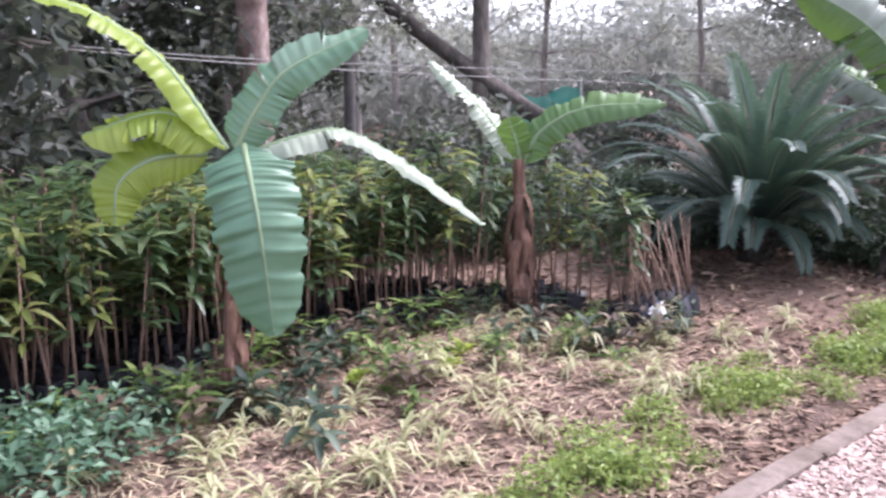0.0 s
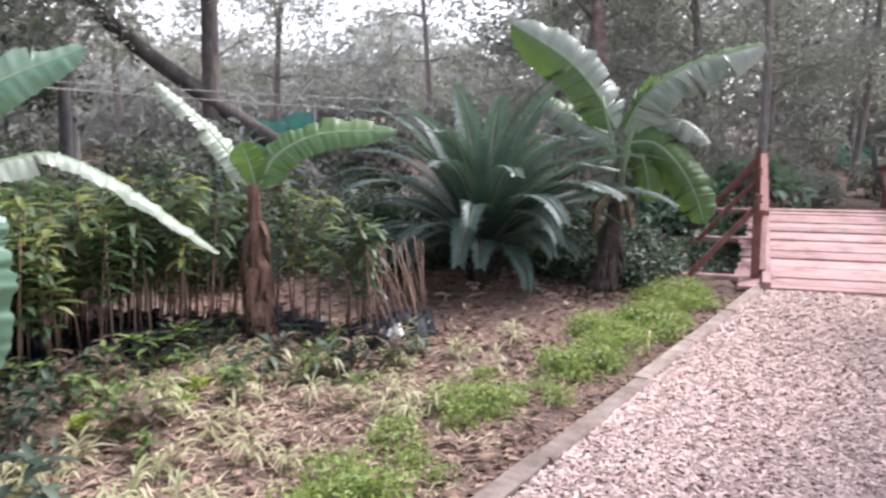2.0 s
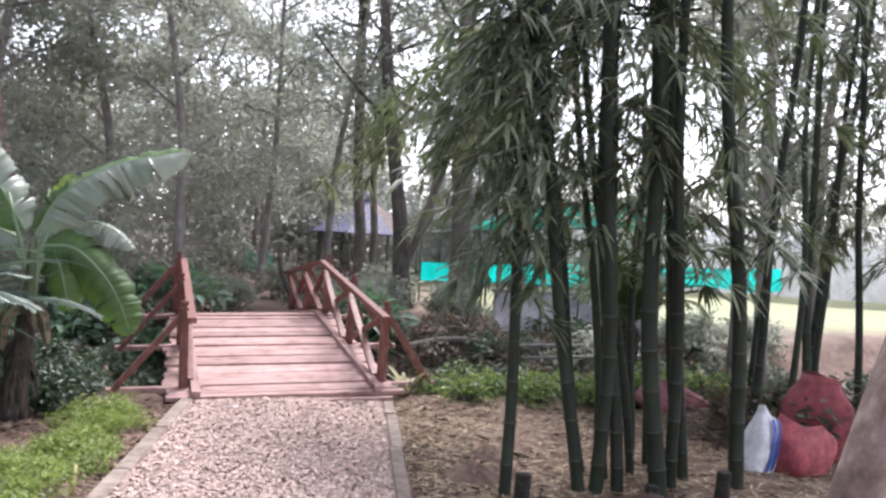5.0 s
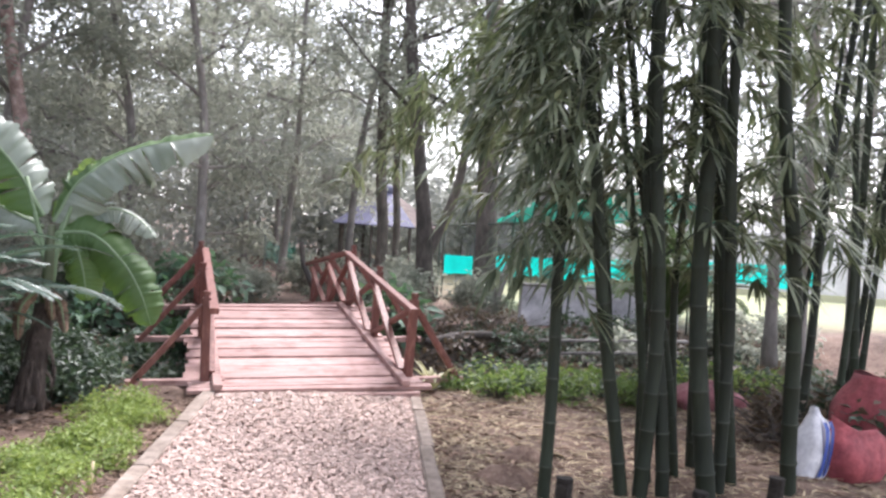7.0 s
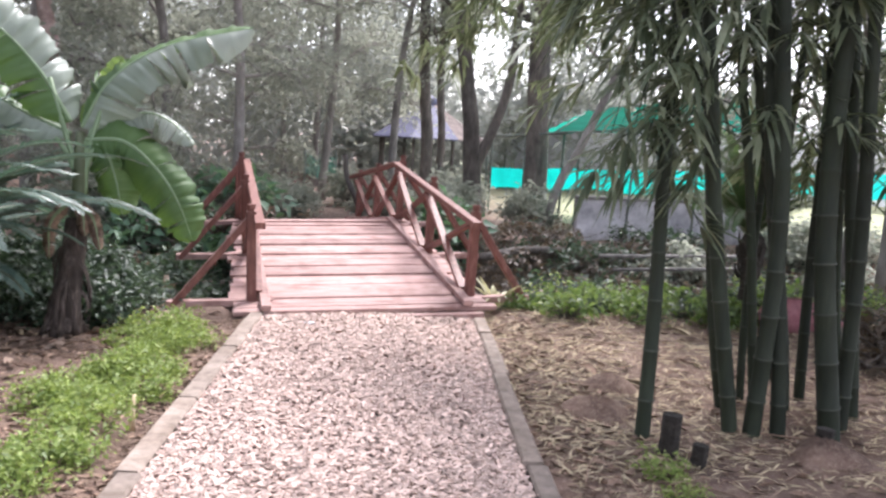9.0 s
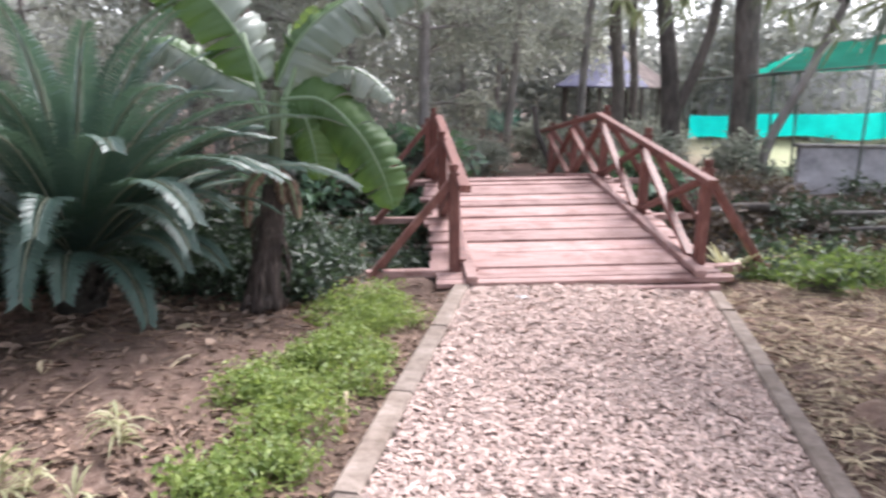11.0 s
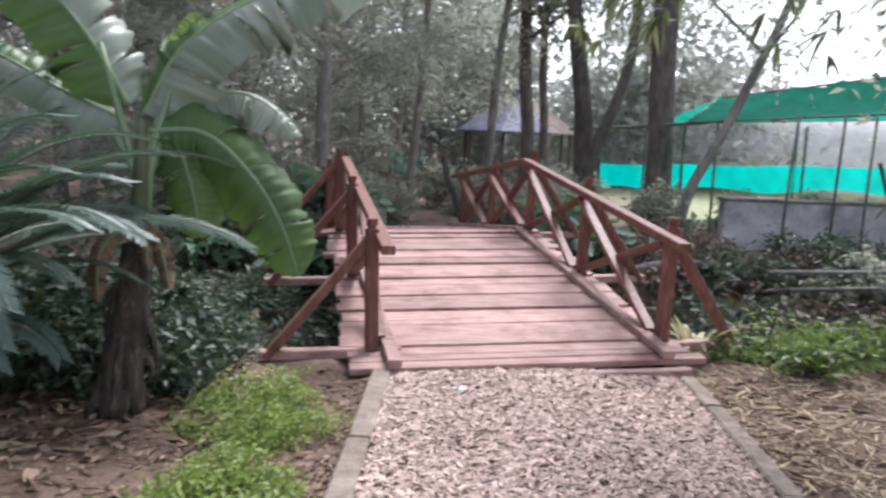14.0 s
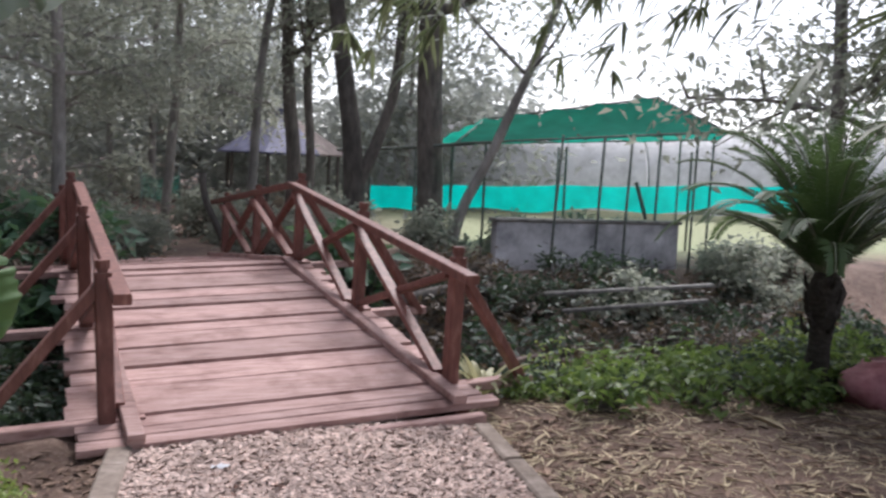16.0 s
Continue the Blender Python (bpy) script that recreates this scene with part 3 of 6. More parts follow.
# ---- banana plants ----
def banana_leaf(plant, pts, face, width, material, fold=0.25, tears=4, curl=0.15, tip=0.08, other=None):
    """One leaf: a bent midrib with a ribbed, torn and folded blade on either side."""
    n = 84
    mid = curve(pts, n)
    face = Vector(face).normalized()
    halves = [Build(), Build()] if other else [Build()] * 2
    seed = rng.uniform(0, 10)
    for sgn in (-1, 1):
        lam = halves[max(sgn, 0)]
        cuts = sorted(rng.randint(13, n - 9) for _ in range(rng.randint(max(0, tears - 2), tears)))
        group = 0
        rows = []
        for i in range(n + 1):
            s = i / n
            t = (mid[min(i + 1, n)] - mid[max(i - 1, 0)]).normalized()
            side = t.cross(face)
            side = (side.normalized() if side.length > 1e-4 else Vector((1, 0, 0))) * sgn
            up = side.cross(t) * sgn
            up = up if up.dot(face) > 0 else -up
            w = width * 0.5 * min(1.0, (s + 0.01) * 6.5) ** 0.6 * (1 - 0.12 * abs(s - 0.4)) * max(0.03, 1 - max(0, (s - 0.6) / 0.4) ** 2.6) ** 0.55
            wav = 0.085 * math.sin(s * 27 + seed + sgn) + 0.06 * math.sin(s * 49 + seed * 2 + 2 * sgn) + 0.03 * math.sin(s * 90 + seed)
            wav *= 1.9 if tears > 8 else 1.4 if material is L_BANP else 0.9
            notch = 1 - 0.07 * abs(math.sin(i * 0.83 + seed * 3)) ** 6 - 0.05 * abs(math.sin(i * 0.37 + seed)) ** 8
            droop = curl + 0.28 * math.sin(group * 2.1 + seed)
            row = []
            for k in range(5):
                q = k / 4
                off = side * w * q * (1 + wav * 0.6 * q) * (notch if k == 4 else 1) + up * w * (fold * q - (fold + droop) * q * q + wav * 0.55 * q * q)
                off += up * (0.009 * math.sin(i * math.pi / 2 + 0.4) * (0.5 + 0.6 * math.sin(i * 0.9 + seed)) + 0.018 * w * math.sin(i * 0.71 + seed * 5 + 0.8 * sgn) * (1 + math.sin(i * 0.19 + seed))) * (0.0, 0.8, 1.0, 1.0, 0.7)[k]
                off += t * w * 0.16 * q
                row.append(mid[i] + off)
            rows.append((row, group))
            if i in cuts:
                group += 1
                t2 = t * w * 0.3
                row2 = [p + t2 * (k / 4) ** 2 for k, p in enumerate(row)]
                rows.append((row2, group))
        k0 = len(lam.v)
        for row, g in rows:
            lam.v.extend(map(tuple, row))
        for i in range(len(rows) - 1):
            if rows[i][1] != rows[i + 1][1]:
                continue
            for k in range(4):
                o = k0 + i * 5 + k
                lam.f.append((o, o + 1, o + 6, o + 5))
    leaf = part("leaf", halves[0], material, plant)
    if other:
        part("half_blade", halves[1], other, leaf, "waxy half of the blade, sky sheen painted pale" if other is L_BANW else "green half of the blade")
    rib = Build()
    rib.tube([p - face * 0.004 for p in mid], [0.017 * (1 - 0.85 * i / n) + 0.002 for i in range(n + 1)], 6)
    part("midrib", rib, L_RIB, leaf)


def stalk(plant, pts, r=0.018):
    b = Build()
    b.tube(curve(pts, 6), [r * 1.3, r * 1.2, r * 1.1, r, r, r * 0.95, r * 0.9], 7)
    part("leaf_stalk", b, L_RIB, plant)


def pseudostem(plant, pts, r0, r1, material, ragged=8):
    b = Build()
    c = curve(pts, 14)
    b.tube(c, [r0 + (r1 - r0) * i / 14 for i in range(15)], 12, True, 0.05)
    part("pseudostem", b, material, plant)
    for k in range(ragged):
        i = rng.randint(2, 11)
        a = rng.uniform(0, 6.28)
        rr = r0 + (r1 - r0) * i / 14
        o = Vector((math.cos(a), math.sin(a), 0))
        p = c[i] + o * rr * 1.02
        d = Build()
        ln = rng.uniform(0.15, 0.4)
        sd = Vector((-o.y, o.x, 0))
        w = rng.uniform(0.02, 0.045)
        vs, fs = [], []
        for j in range(5):
            s = j / 4
            q = p + o * (0.03 * s + 0.035 * math.sin(3 * s)) - Vector((0, 0, min(ln, p.z - 0.02) * s))
            vs += [q + sd * w * (1 - 0.5 * s), q + o * 0.012, q - sd * w * (1 - 0.6 * s)]
        for j in range(4):
            fs += [(3 * j, 3 * j + 1, 3 * j + 4, 3 * j + 3), (3 * j + 1, 3 * j + 2, 3 * j + 5, 3 * j + 4)]
        d.add(vs, fs)
        part("dry_sheath", d, material, plant)


def make_banana_a():
    p = thing("banana_plant", "young banana plant with broad green drooping leaves", "banana plant")
    pseudostem(p, [(-3.87, 2.35, -0.03), (-3.85, 2.39, 0.6), (-3.83, 2.43, 1.33)], 0.05, 0.036, M_BSTEM, 12)
    front = Vector((0.84, -0.53, 0.25))
    # The next three leaves take the brightened colour, as if lit through.
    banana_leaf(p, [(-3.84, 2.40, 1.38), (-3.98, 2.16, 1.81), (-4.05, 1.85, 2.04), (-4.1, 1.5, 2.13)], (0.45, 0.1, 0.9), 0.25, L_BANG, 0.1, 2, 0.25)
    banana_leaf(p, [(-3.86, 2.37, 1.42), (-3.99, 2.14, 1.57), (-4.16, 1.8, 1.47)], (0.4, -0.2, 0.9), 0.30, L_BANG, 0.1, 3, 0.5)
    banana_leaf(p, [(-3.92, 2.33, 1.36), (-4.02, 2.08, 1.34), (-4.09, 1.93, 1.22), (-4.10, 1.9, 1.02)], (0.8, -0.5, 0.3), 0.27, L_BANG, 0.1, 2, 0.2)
    banana_leaf(p, [(-3.82, 2.44, 1.38), (-3.76, 2.52, 1.56), (-3.66, 2.66, 1.77), (-3.40, 2.98, 1.97)], (0.7, -0.25, 0.65), 0.27, L_BAN, 0.3, 3, 0.2)
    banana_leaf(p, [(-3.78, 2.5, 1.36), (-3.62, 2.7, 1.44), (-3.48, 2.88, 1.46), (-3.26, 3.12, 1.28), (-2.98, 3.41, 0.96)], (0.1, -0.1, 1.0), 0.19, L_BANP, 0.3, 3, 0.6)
    banana_leaf(p, [(-3.78, 2.46, 1.40), (-3.65, 2.4, 1.26), (-3.55, 2.38, 0.97), (-3.53, 2.42, 0.45)], front, 0.46, L_BAN, 0.12, 0, 0.12, 0.28)


def make_banana_b():
    p = thing("banana_plant", "small banana plant with ragged reddish dry stem", "banana plant")
    pseudostem(p, [(-3.95, 4.95, -0.03), (-3.97, 4.94, 0.55), (-3.98, 4.93, 1.15)], 0.062, 0.042, M_BSTEM, 40)
    banana_leaf(p, [(-4.0, 4.91, 1.15), (-4.1, 4.83, 1.36), (-4.25, 4.69, 1.61), (-4.46, 4.5, 1.87)], (0.4, -0.2, 0.9), 0.22, L_BANP, 0.3, 2, 0.3)
    banana_leaf(p, [(-3.97, 4.94, 1.10), (-3.97, 4.91, 1.22), (-3.99, 4.88, 1.34), (-4.02, 4.86, 1.45)], (0.6, -0.75, 0.2), 0.24, L_BANY, 0.15, 1, 0.1)
    banana_leaf(p, [(-3.96, 4.95, 1.12), (-3.84, 5.03, 1.36), (-3.58, 5.22, 1.52), (-3.12, 5.5, 1.55)], (0.55, -0.55, 0.65), 0.28, L_BAND, 0.2, 2, 0.3)


def make_banana_c():
    p = thing("banana_plant", "tall banana plant with torn broad leaves and brown stem", "banana plant")
    pseudostem(p, [(-2.23, 8.0, -0.05), (-2.21, 8.06, 0.38), (-2.19, 8.2, 0.82)], 0.10, 0.08, M_BSTEMD, 46)
    for k in range(9):
        b = Build()
        a = k * 0.7 + rng.uniform(-0.2, 0.2)
        o = Vector((math.cos(a), math.sin(a), 0))
        foot = Vector((-2.23, 8.0, 0)) + o * 0.09
        b.tube(curve([foot + o * rng.uniform(0.0, 0.07), foot + Vector((0, 0, 0.16)), Vector((-2.21, 8.06, 0.4)) + o * 0.09], 6), [0.03, 0.03, 0.028, 0.026, 0.022, 0.016, 0.008], 6, True, 0.1)
        part("dry_sheath", b, M_BSTEMD, p)
    for e in ((-2.46, 8.45, 1.86), (-2.05, 8.48, 1.8), (-1.95, 8.5, 1.56), (-2.0, 8.4, 1.43), (-2.1, 8.57, 1.78), (-2.55, 8.45, 1.58)):
        stalk(p, [(-2.19 + rng.uniform(-0.03, 0.03), 8.26, 0.98), (-2.22 + 0.25 * (e[0] + 2.22), 8.38, 1.28), e], 0.02)
    b = Build()
    b.tube(curve([(-2.19, 8.16, 0.66), (-2.2, 8.27, 1.0), (-2.24, 8.45, 1.46)], 10), [0.07 - 0.0035 * k for k in range(11)], 10, True, 0.04)
    part("green_stem", b, L_STALK, p)
    # Green and pale halves: the pale one has sky sheen in its colour.
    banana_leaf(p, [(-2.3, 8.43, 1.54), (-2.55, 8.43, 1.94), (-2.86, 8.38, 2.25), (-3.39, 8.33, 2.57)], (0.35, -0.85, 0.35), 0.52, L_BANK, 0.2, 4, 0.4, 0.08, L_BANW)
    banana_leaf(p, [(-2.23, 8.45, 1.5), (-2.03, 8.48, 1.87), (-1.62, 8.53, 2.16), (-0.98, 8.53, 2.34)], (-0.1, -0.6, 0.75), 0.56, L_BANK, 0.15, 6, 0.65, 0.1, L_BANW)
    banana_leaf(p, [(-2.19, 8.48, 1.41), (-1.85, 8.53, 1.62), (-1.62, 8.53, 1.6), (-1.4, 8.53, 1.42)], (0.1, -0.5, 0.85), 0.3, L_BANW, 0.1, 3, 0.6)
    banana_leaf(p, [(-2.19, 8.41, 1.41), (-1.89, 8.35, 1.41), (-1.63, 8.3, 1.2), (-1.47, 8.28, 0.95), (-1.37, 8.28, 0.68)], (0.15, -0.9, 0.35), 0.4, L_BANK, 0.35, 5, 0.7, 0.12)
    banana_leaf(p, [(-2.23, 8.42, 1.39), (-2.05, 8.37, 1.35), (-1.95, 8.33, 1.12), (-1.9, 8.31, 0.86)], (0.0, -0.95, 0.3), 0.34, L_BANK, 0.3, 4, 0.5, 0.12)
    banana_leaf(p, [(-2.24, 8.52, 1.5), (-2.1, 8.58, 1.78), (-1.98, 8.62, 2.06)], (0.2, -0.8, 0.4), 0.18, L_BANH, 0.35, 1, 0.2)
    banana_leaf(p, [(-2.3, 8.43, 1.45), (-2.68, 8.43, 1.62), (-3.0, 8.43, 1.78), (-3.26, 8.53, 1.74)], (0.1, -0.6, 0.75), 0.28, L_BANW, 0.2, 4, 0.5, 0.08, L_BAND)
    for q in ([(-2.19, 8.15, 1.0), (-2.13, 8.09, 0.9), (-2.1, 8.05, 0.72)], [(-2.2, 8.12, 0.92), (-2.06, 8.08, 0.86), (-1.99, 8.04, 0.62)], [(-2.24, 8.12, 0.95), (-2.34, 8.05, 0.8), (-2.34, 8.02, 0.55)]):
        banana_leaf(p, q, (0.2, -0.9, 0.3), 0.10, M_LITTER, 0.5, 5, 0.9)


make_banana_a()
make_banana_b()
make_banana_c()


# ---- cycad and palm ----
def frond(parent, base, az, up, length, leaflet, pairs, sag, material, name="frond", width=0.014, keel=0.55):
    """A feather leaf: bent rachis, steeper towards its tip, with two close rows of narrow leaflets."""
    d = Vector((math.cos(az), math.sin(az), 0))
    pts = []
    n = 16
    ang = up
    twist = rng.uniform(-0.35, 0.35)
    p = Vector(base)
    for i in range(n + 1):
        pts.append(p.copy())
        p = p + (d * math.cos(ang) + Vector((0, 0, math.sin(ang)))) * (length / n)
        ang -= sag / n * (0.35 + 1.95 * (i / n) ** 2)
    b = Build()
    side0 = Vector((-d.y, d.x, 0))
    line = curve(pts, pairs + 1)
    b.tube(line, [0.009 * (1 - 0.8 * i / pairs) + 0.001 for i in range(pairs + 2)], 4)
    first = int(pairs * 0.13)
    rise = keel * rng.uniform(0.7, 1.25)
    for k in range(first, pairs + 1):
        s = k / pairs
        q = line[k]
        t = (line[k + 1] - line[k - 1]).normalized()
        nrm = t.cross(side0)
        nrm = nrm if nrm.z > 0 else -nrm
        ll = leaflet * (0.4 + 0.6 * math.sin(math.pi * min(1, 0.15 + s * 0.88))) * rng.uniform(0.9, 1.06)
        for sg in (-1, 1):
            way = (side0 * sg + t * (0.28 + 0.5 * s) + nrm * (rise + sg * twist * 0.5) * rng.uniform(0.85, 1.15)).normalized()
            near = min(range(4), key=lambda c: -sg * (Vector(b.v[4 * k + c]) - q).dot(side0))
            b.blade(q, way, t, ll, width, rng.uniform(0.16, 0.34), 3, 0.2, 4 * k + near)
    ob = part(name, b, material, parent)
    r = Build()
    r.tube(line, [0.011 * (1 - 0.8 * i / pairs) + 0.002 for i in range(pairs + 2)], 5)
    part("rachis", r, L_RACHIS, ob)
    return ob


def make_cycad():
    c = thing("cycad", "large cycad with arching dark blue-green feathery fronds", "cycad")
    base = Vector((-3.43, 7.82, 0.0))
    b = Build()
    b.tube([base + Vector((0, 0, z)) for z in (-0.05, 0.1, 0.22, 0.34, 0.44)], [0.17, 0.15, 0.14, 0.13, 0.06], 14, True, 0.09)
    part("trunk", b, M_CTRUNK, c, "rough dark cycad trunk")
    for k in range(26):
        a = k * 2.4
        st = Build()
        z = 0.06 + 0.26 * k / 26
        o = Vector((math.cos(a), math.sin(a), 0))
        p = base + o * 0.13 + Vector((0, 0, z))
        st.tube([p, p + o * 0.05 + Vector((0, 0, 0.03)), p + o * 0.07 + Vector((0, 0, 0.08))], [0.03, 0.022, 0.008], 5)
        part("leaf_base", st, M_CTRUNK, c)
    for k in range(58):
        az = k * 2.39996 + rng.uniform(-0.15, 0.15)
        s = k / 57
        up = math.radians(84 - 50 * s + rng.uniform(-6, 6))
        ln = rng.uniform(1.6, 1.9) if s < 0.8 else rng.uniform(1.35, 1.7)
        sag = 58 + 52 * s + rng.uniform(-10, 16)
        if s > 0.45 and math.cos(az - math.radians(5)) > 0.72:
            up, sag, ln = max(up, math.radians(rng.uniform(36, 50))), rng.uniform(76, 96), min(ln, 1.7)
        frond(c, base + Vector((0.07 * math.cos(az), 0.07 * math.sin(az), 0.40 - 0.08 * s)), az, up, ln, 0.215, 118, math.radians(sag), L_CYC, "frond", 0.0145, 0.32)
    for k in range(9):
        az = math.radians(-34 + 8.5 * k + rng.uniform(-3, 3))
        frond(c, base + Vector((0.08 * math.cos(az), 0.08 * math.sin(az), 0.38)), az, math.radians(rng.uniform(34, 56)), rng.uniform(1.7, 2.1), 0.205, 118, math.radians(rng.uniform(62, 92)), L_CYC, "frond", 0.0145, 0.2)
    for k in range(9):
        az = math.radians(-150 + 17 * k + rng.uniform(-6, 6))
        frond(c, base + Vector((0.1 * math.cos(az), 0.1 * math.sin(az), 0.34)), az, math.radians(rng.uniform(18, 40)), rng.uniform(0.95, 1.3), 0.19, 96, math.radians(rng.uniform(85, 118)), L_CYC, "frond", 0.0145, 0.25)


make_cycad()


def make_palm():
    c = thing("small_palm", "young palm with dark rough trunk and feathery fronds", "palm")
    base = Vector((3.62, 9.08, 0.0))
    b = Build()
    b.tube([base + Vector((0.02 * math.sin(z * 3), 0, z)) for z in (-0.05, 0.12, 0.35, 0.55, 0.72, 0.86)], [0.12, 0.085, 0.075, 0.085, 0.12, 0.07], 12, True, 0.12)
    part("trunk", b, M_CTRUNK, c, "dark fibrous palm trunk")
    for k in range(16):
        a = k * 2.4
        st = Build()
        o = Vector((math.cos(a), math.sin(a), 0))
        p = base + o * 0.075 + Vector((0, 0, 0.4 + 0.36 * k / 16))
        st.tube([p, p + o * 0.04 + Vector((0, 0, 0.05)), p + o * 0.05 + Vector((0, 0, 0.13))], [0.022, 0.016, 0.006], 5)
        part("leaf_base", st, M_CTRUNK, c)
    for k in range(44):
        az = k * 2.39996 + rng.uniform(-0.2, 0.2)
        s = k / 43
        frond(c, base + Vector((0, 0, 0.8)), az, math.radians(86 - 44 * s + rng.uniform(-6, 6)), rng.uniform(1.0, 1.45), 0.19, 62, math.radians(62 + 62 * s), L_PALM, "frond", 0.017, 0.3)


make_palm()


# ---- bamboo ----
def make_bamboo():
    c = thing("bamboo_clump", "clump of dark green bamboo culms with hanging leaves", "bamboo")
    feet = [(1.39, 5.88, 0.046), (1.94, 5.95, 0.05), (2.16, 6.52, 0.044), (2.05, 5.92, 0.056), (2.2, 5.9, 0.05), (2.48, 5.84, 0.07), (2.34, 6.62, 0.03), (2.63, 5.98, 0.05), (2.82, 6.15, 0.046), (2.74, 6.6, 0.04), (2.27, 6.3, 0.034), (2.5, 6.36, 0.038),
            (2.8, 7.02, 0.036), (2.93, 6.42, 0.032), (3.16, 6.0, 0.062), (4.0, 7.25, 0.045), (5.1, 8.0, 0.05), (5.3, 8.25, 0.04), (5.75, 8.1, 0.045), (6.1, 8.0, 0.05), (6.5, 7.9, 0.05), (4.7, 7.7, 0.04), (5.6, 8.9, 0.045), (6.9, 8.7, 0.04), (5.0, 8.9, 0.035)]
    for j, (x, y, r) in enumerate(feet):
        lean = Vector((-0.08 + rng.uniform(-0.085, 0.075), rng.uniform(-0.04, 0.06), 0))
        if j == 2:
            lean.x = -0.17
        if x > 3.5:
            lean = Vector((0.05 + rng.uniform(-0.1, 0.1), 0.02, 0))
        bend = Vector((rng.uniform(-0.012, 0.012), rng.uniform(-0.005, 0.012), 0))
        pts, rad = [], []
        nodes = []
        z, k = -0.06, 0
        top = rng.uniform(6.0, 7.5)

        def at(zz):
            way = Vector((math.sin(2.3 * zz + j * 1.7) - math.sin(j * 1.7), math.sin(1.9 * zz + j) - math.sin(j), 0)) * 0.022
            return Vector((x, y, 0)) + lean * zz + bend * zz * zz + way + Vector((0, 0, zz))
        while z < top:
            rr = 0.9 * r * (1 - 0.55 * max(0, z) / 7.5)
            for dz, s in ((0, 1.0), (0.012, 1.13), (0.024, 1.0)):
                pts.append(at(z + dz))
                rad.append(rr * s)
            nodes.append((z, rr))
            z += 0.26 + 0.02 * math.sin(j + k)
            k += 1
        b = Build()
        b.tube(pts, rad, 10)
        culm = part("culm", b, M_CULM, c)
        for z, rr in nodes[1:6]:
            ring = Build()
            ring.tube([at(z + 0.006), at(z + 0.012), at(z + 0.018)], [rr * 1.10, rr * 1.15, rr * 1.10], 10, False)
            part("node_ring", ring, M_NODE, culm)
        # side branches
        twigs = Build()
        leaves = Build()
        for z, rr in nodes:
            if z < (1.25 if x < 2.1 else 1.4) or rng.random() < 0.12:
                continue
            for _ in range(2 if 1.5 < z < 3.9 and rng.random() < 0.5 else 1):
                a = rng.uniform(0, 6.28)
                out = Vector((math.cos(a), math.sin(a), 0.0))
                if x < 2.2 and rng.random() < 0.62:
                    out = Vector((-0.8, rng.uniform(-0.9, 0.15), 0)).normalized()
                ln = rng.uniform(0.3, 0.9) * (0.55 if x < 2.2 else 1.0)
                p0 = at(z)
                p1 = p0 + out * ln * 0.5 + Vector((0, 0, ln * 0.38))
                p2 = p0 + out * ln + Vector((0, 0, ln * 0.12 - 0.1))
                line = curve([p0, p1, p2], 6)
                twigs.tube(line, [0.006, 0.005, 0.005, 0.004, 0.003, 0.003, 0.002], 4, False)
                for q in (line[3], line[4], line[5], line[6], line[6]):
                    if rng.random() < 0.22:
                        continue
                    fan(leaves, q, out)
        tagged(part("branchwork", twigs, M_CULM, culm), kind="stuff")
        part("foliage", leaves, L_BAM, culm, "narrow drooping grey-green bamboo leaves")
    # short hanging sprays on the path side, long arching branches towards the bridge
    for j in range(44):
        if j % 2:
            base = Vector((rng.uniform(1.25, 1.7), rng.uniform(5.7, 6.0), rng.uniform(1.5, 3.4)))
            a, ln = math.radians(rng.uniform(165, 240)), rng.uniform(0.3, 0.7)
            end = base + Vector((math.cos(a) * ln, math.sin(a) * ln, -rng.uniform(0.1, 0.4)))
        else:
            base = Vector((rng.uniform(2.0, 3.0), rng.uniform(6.0, 6.6), rng.uniform(3.3, 4.1)))
            end = Vector((rng.uniform(0.3, 2.1), rng.uniform(7.6, 9.3), rng.uniform(2.05, 2.9)))
        out = (end - base).normalized()
        line = curve([base, (base + end) / 2 + Vector((0, 0, 0.5)), end], 14)
        b = Build()
        b.tube(line, [0.012 - 0.0007 * i for i in range(15)], 5)
        br = part("arching_branch", b, M_CULM, c)
        leaves = Build()
        for q in line[5:]:
            for _ in range(1 if j % 2 else 2):
                fan(leaves, q + Vector((rng.uniform(-0.2, 0.2), rng.uniform(-0.2, 0.2), rng.uniform(-0.1, 0.05))), out)
        part("foliage", leaves, L_BAM, br)


def fan(b, q, out):
    """A spray of long narrow bamboo leaves hanging from a twig's end."""
    n = rng.randint(4, 8)
    a0 = math.atan2(out.y, out.x)
    for _ in range(n):
        a = a0 + rng.uniform(-1.2, 1.2)
        way = Vector((math.cos(a), math.sin(a), rng.uniform(-0.9, 0.25)))
        b.blade(q, way, (-math.sin(a), math.cos(a), rng.uniform(-0.5, 0.5)), rng.uniform(0.15, 0.29), rng.uniform(0.02, 0.032), rng.uniform(0.15, 0.6), 3, 0.1)


make_bamboo()


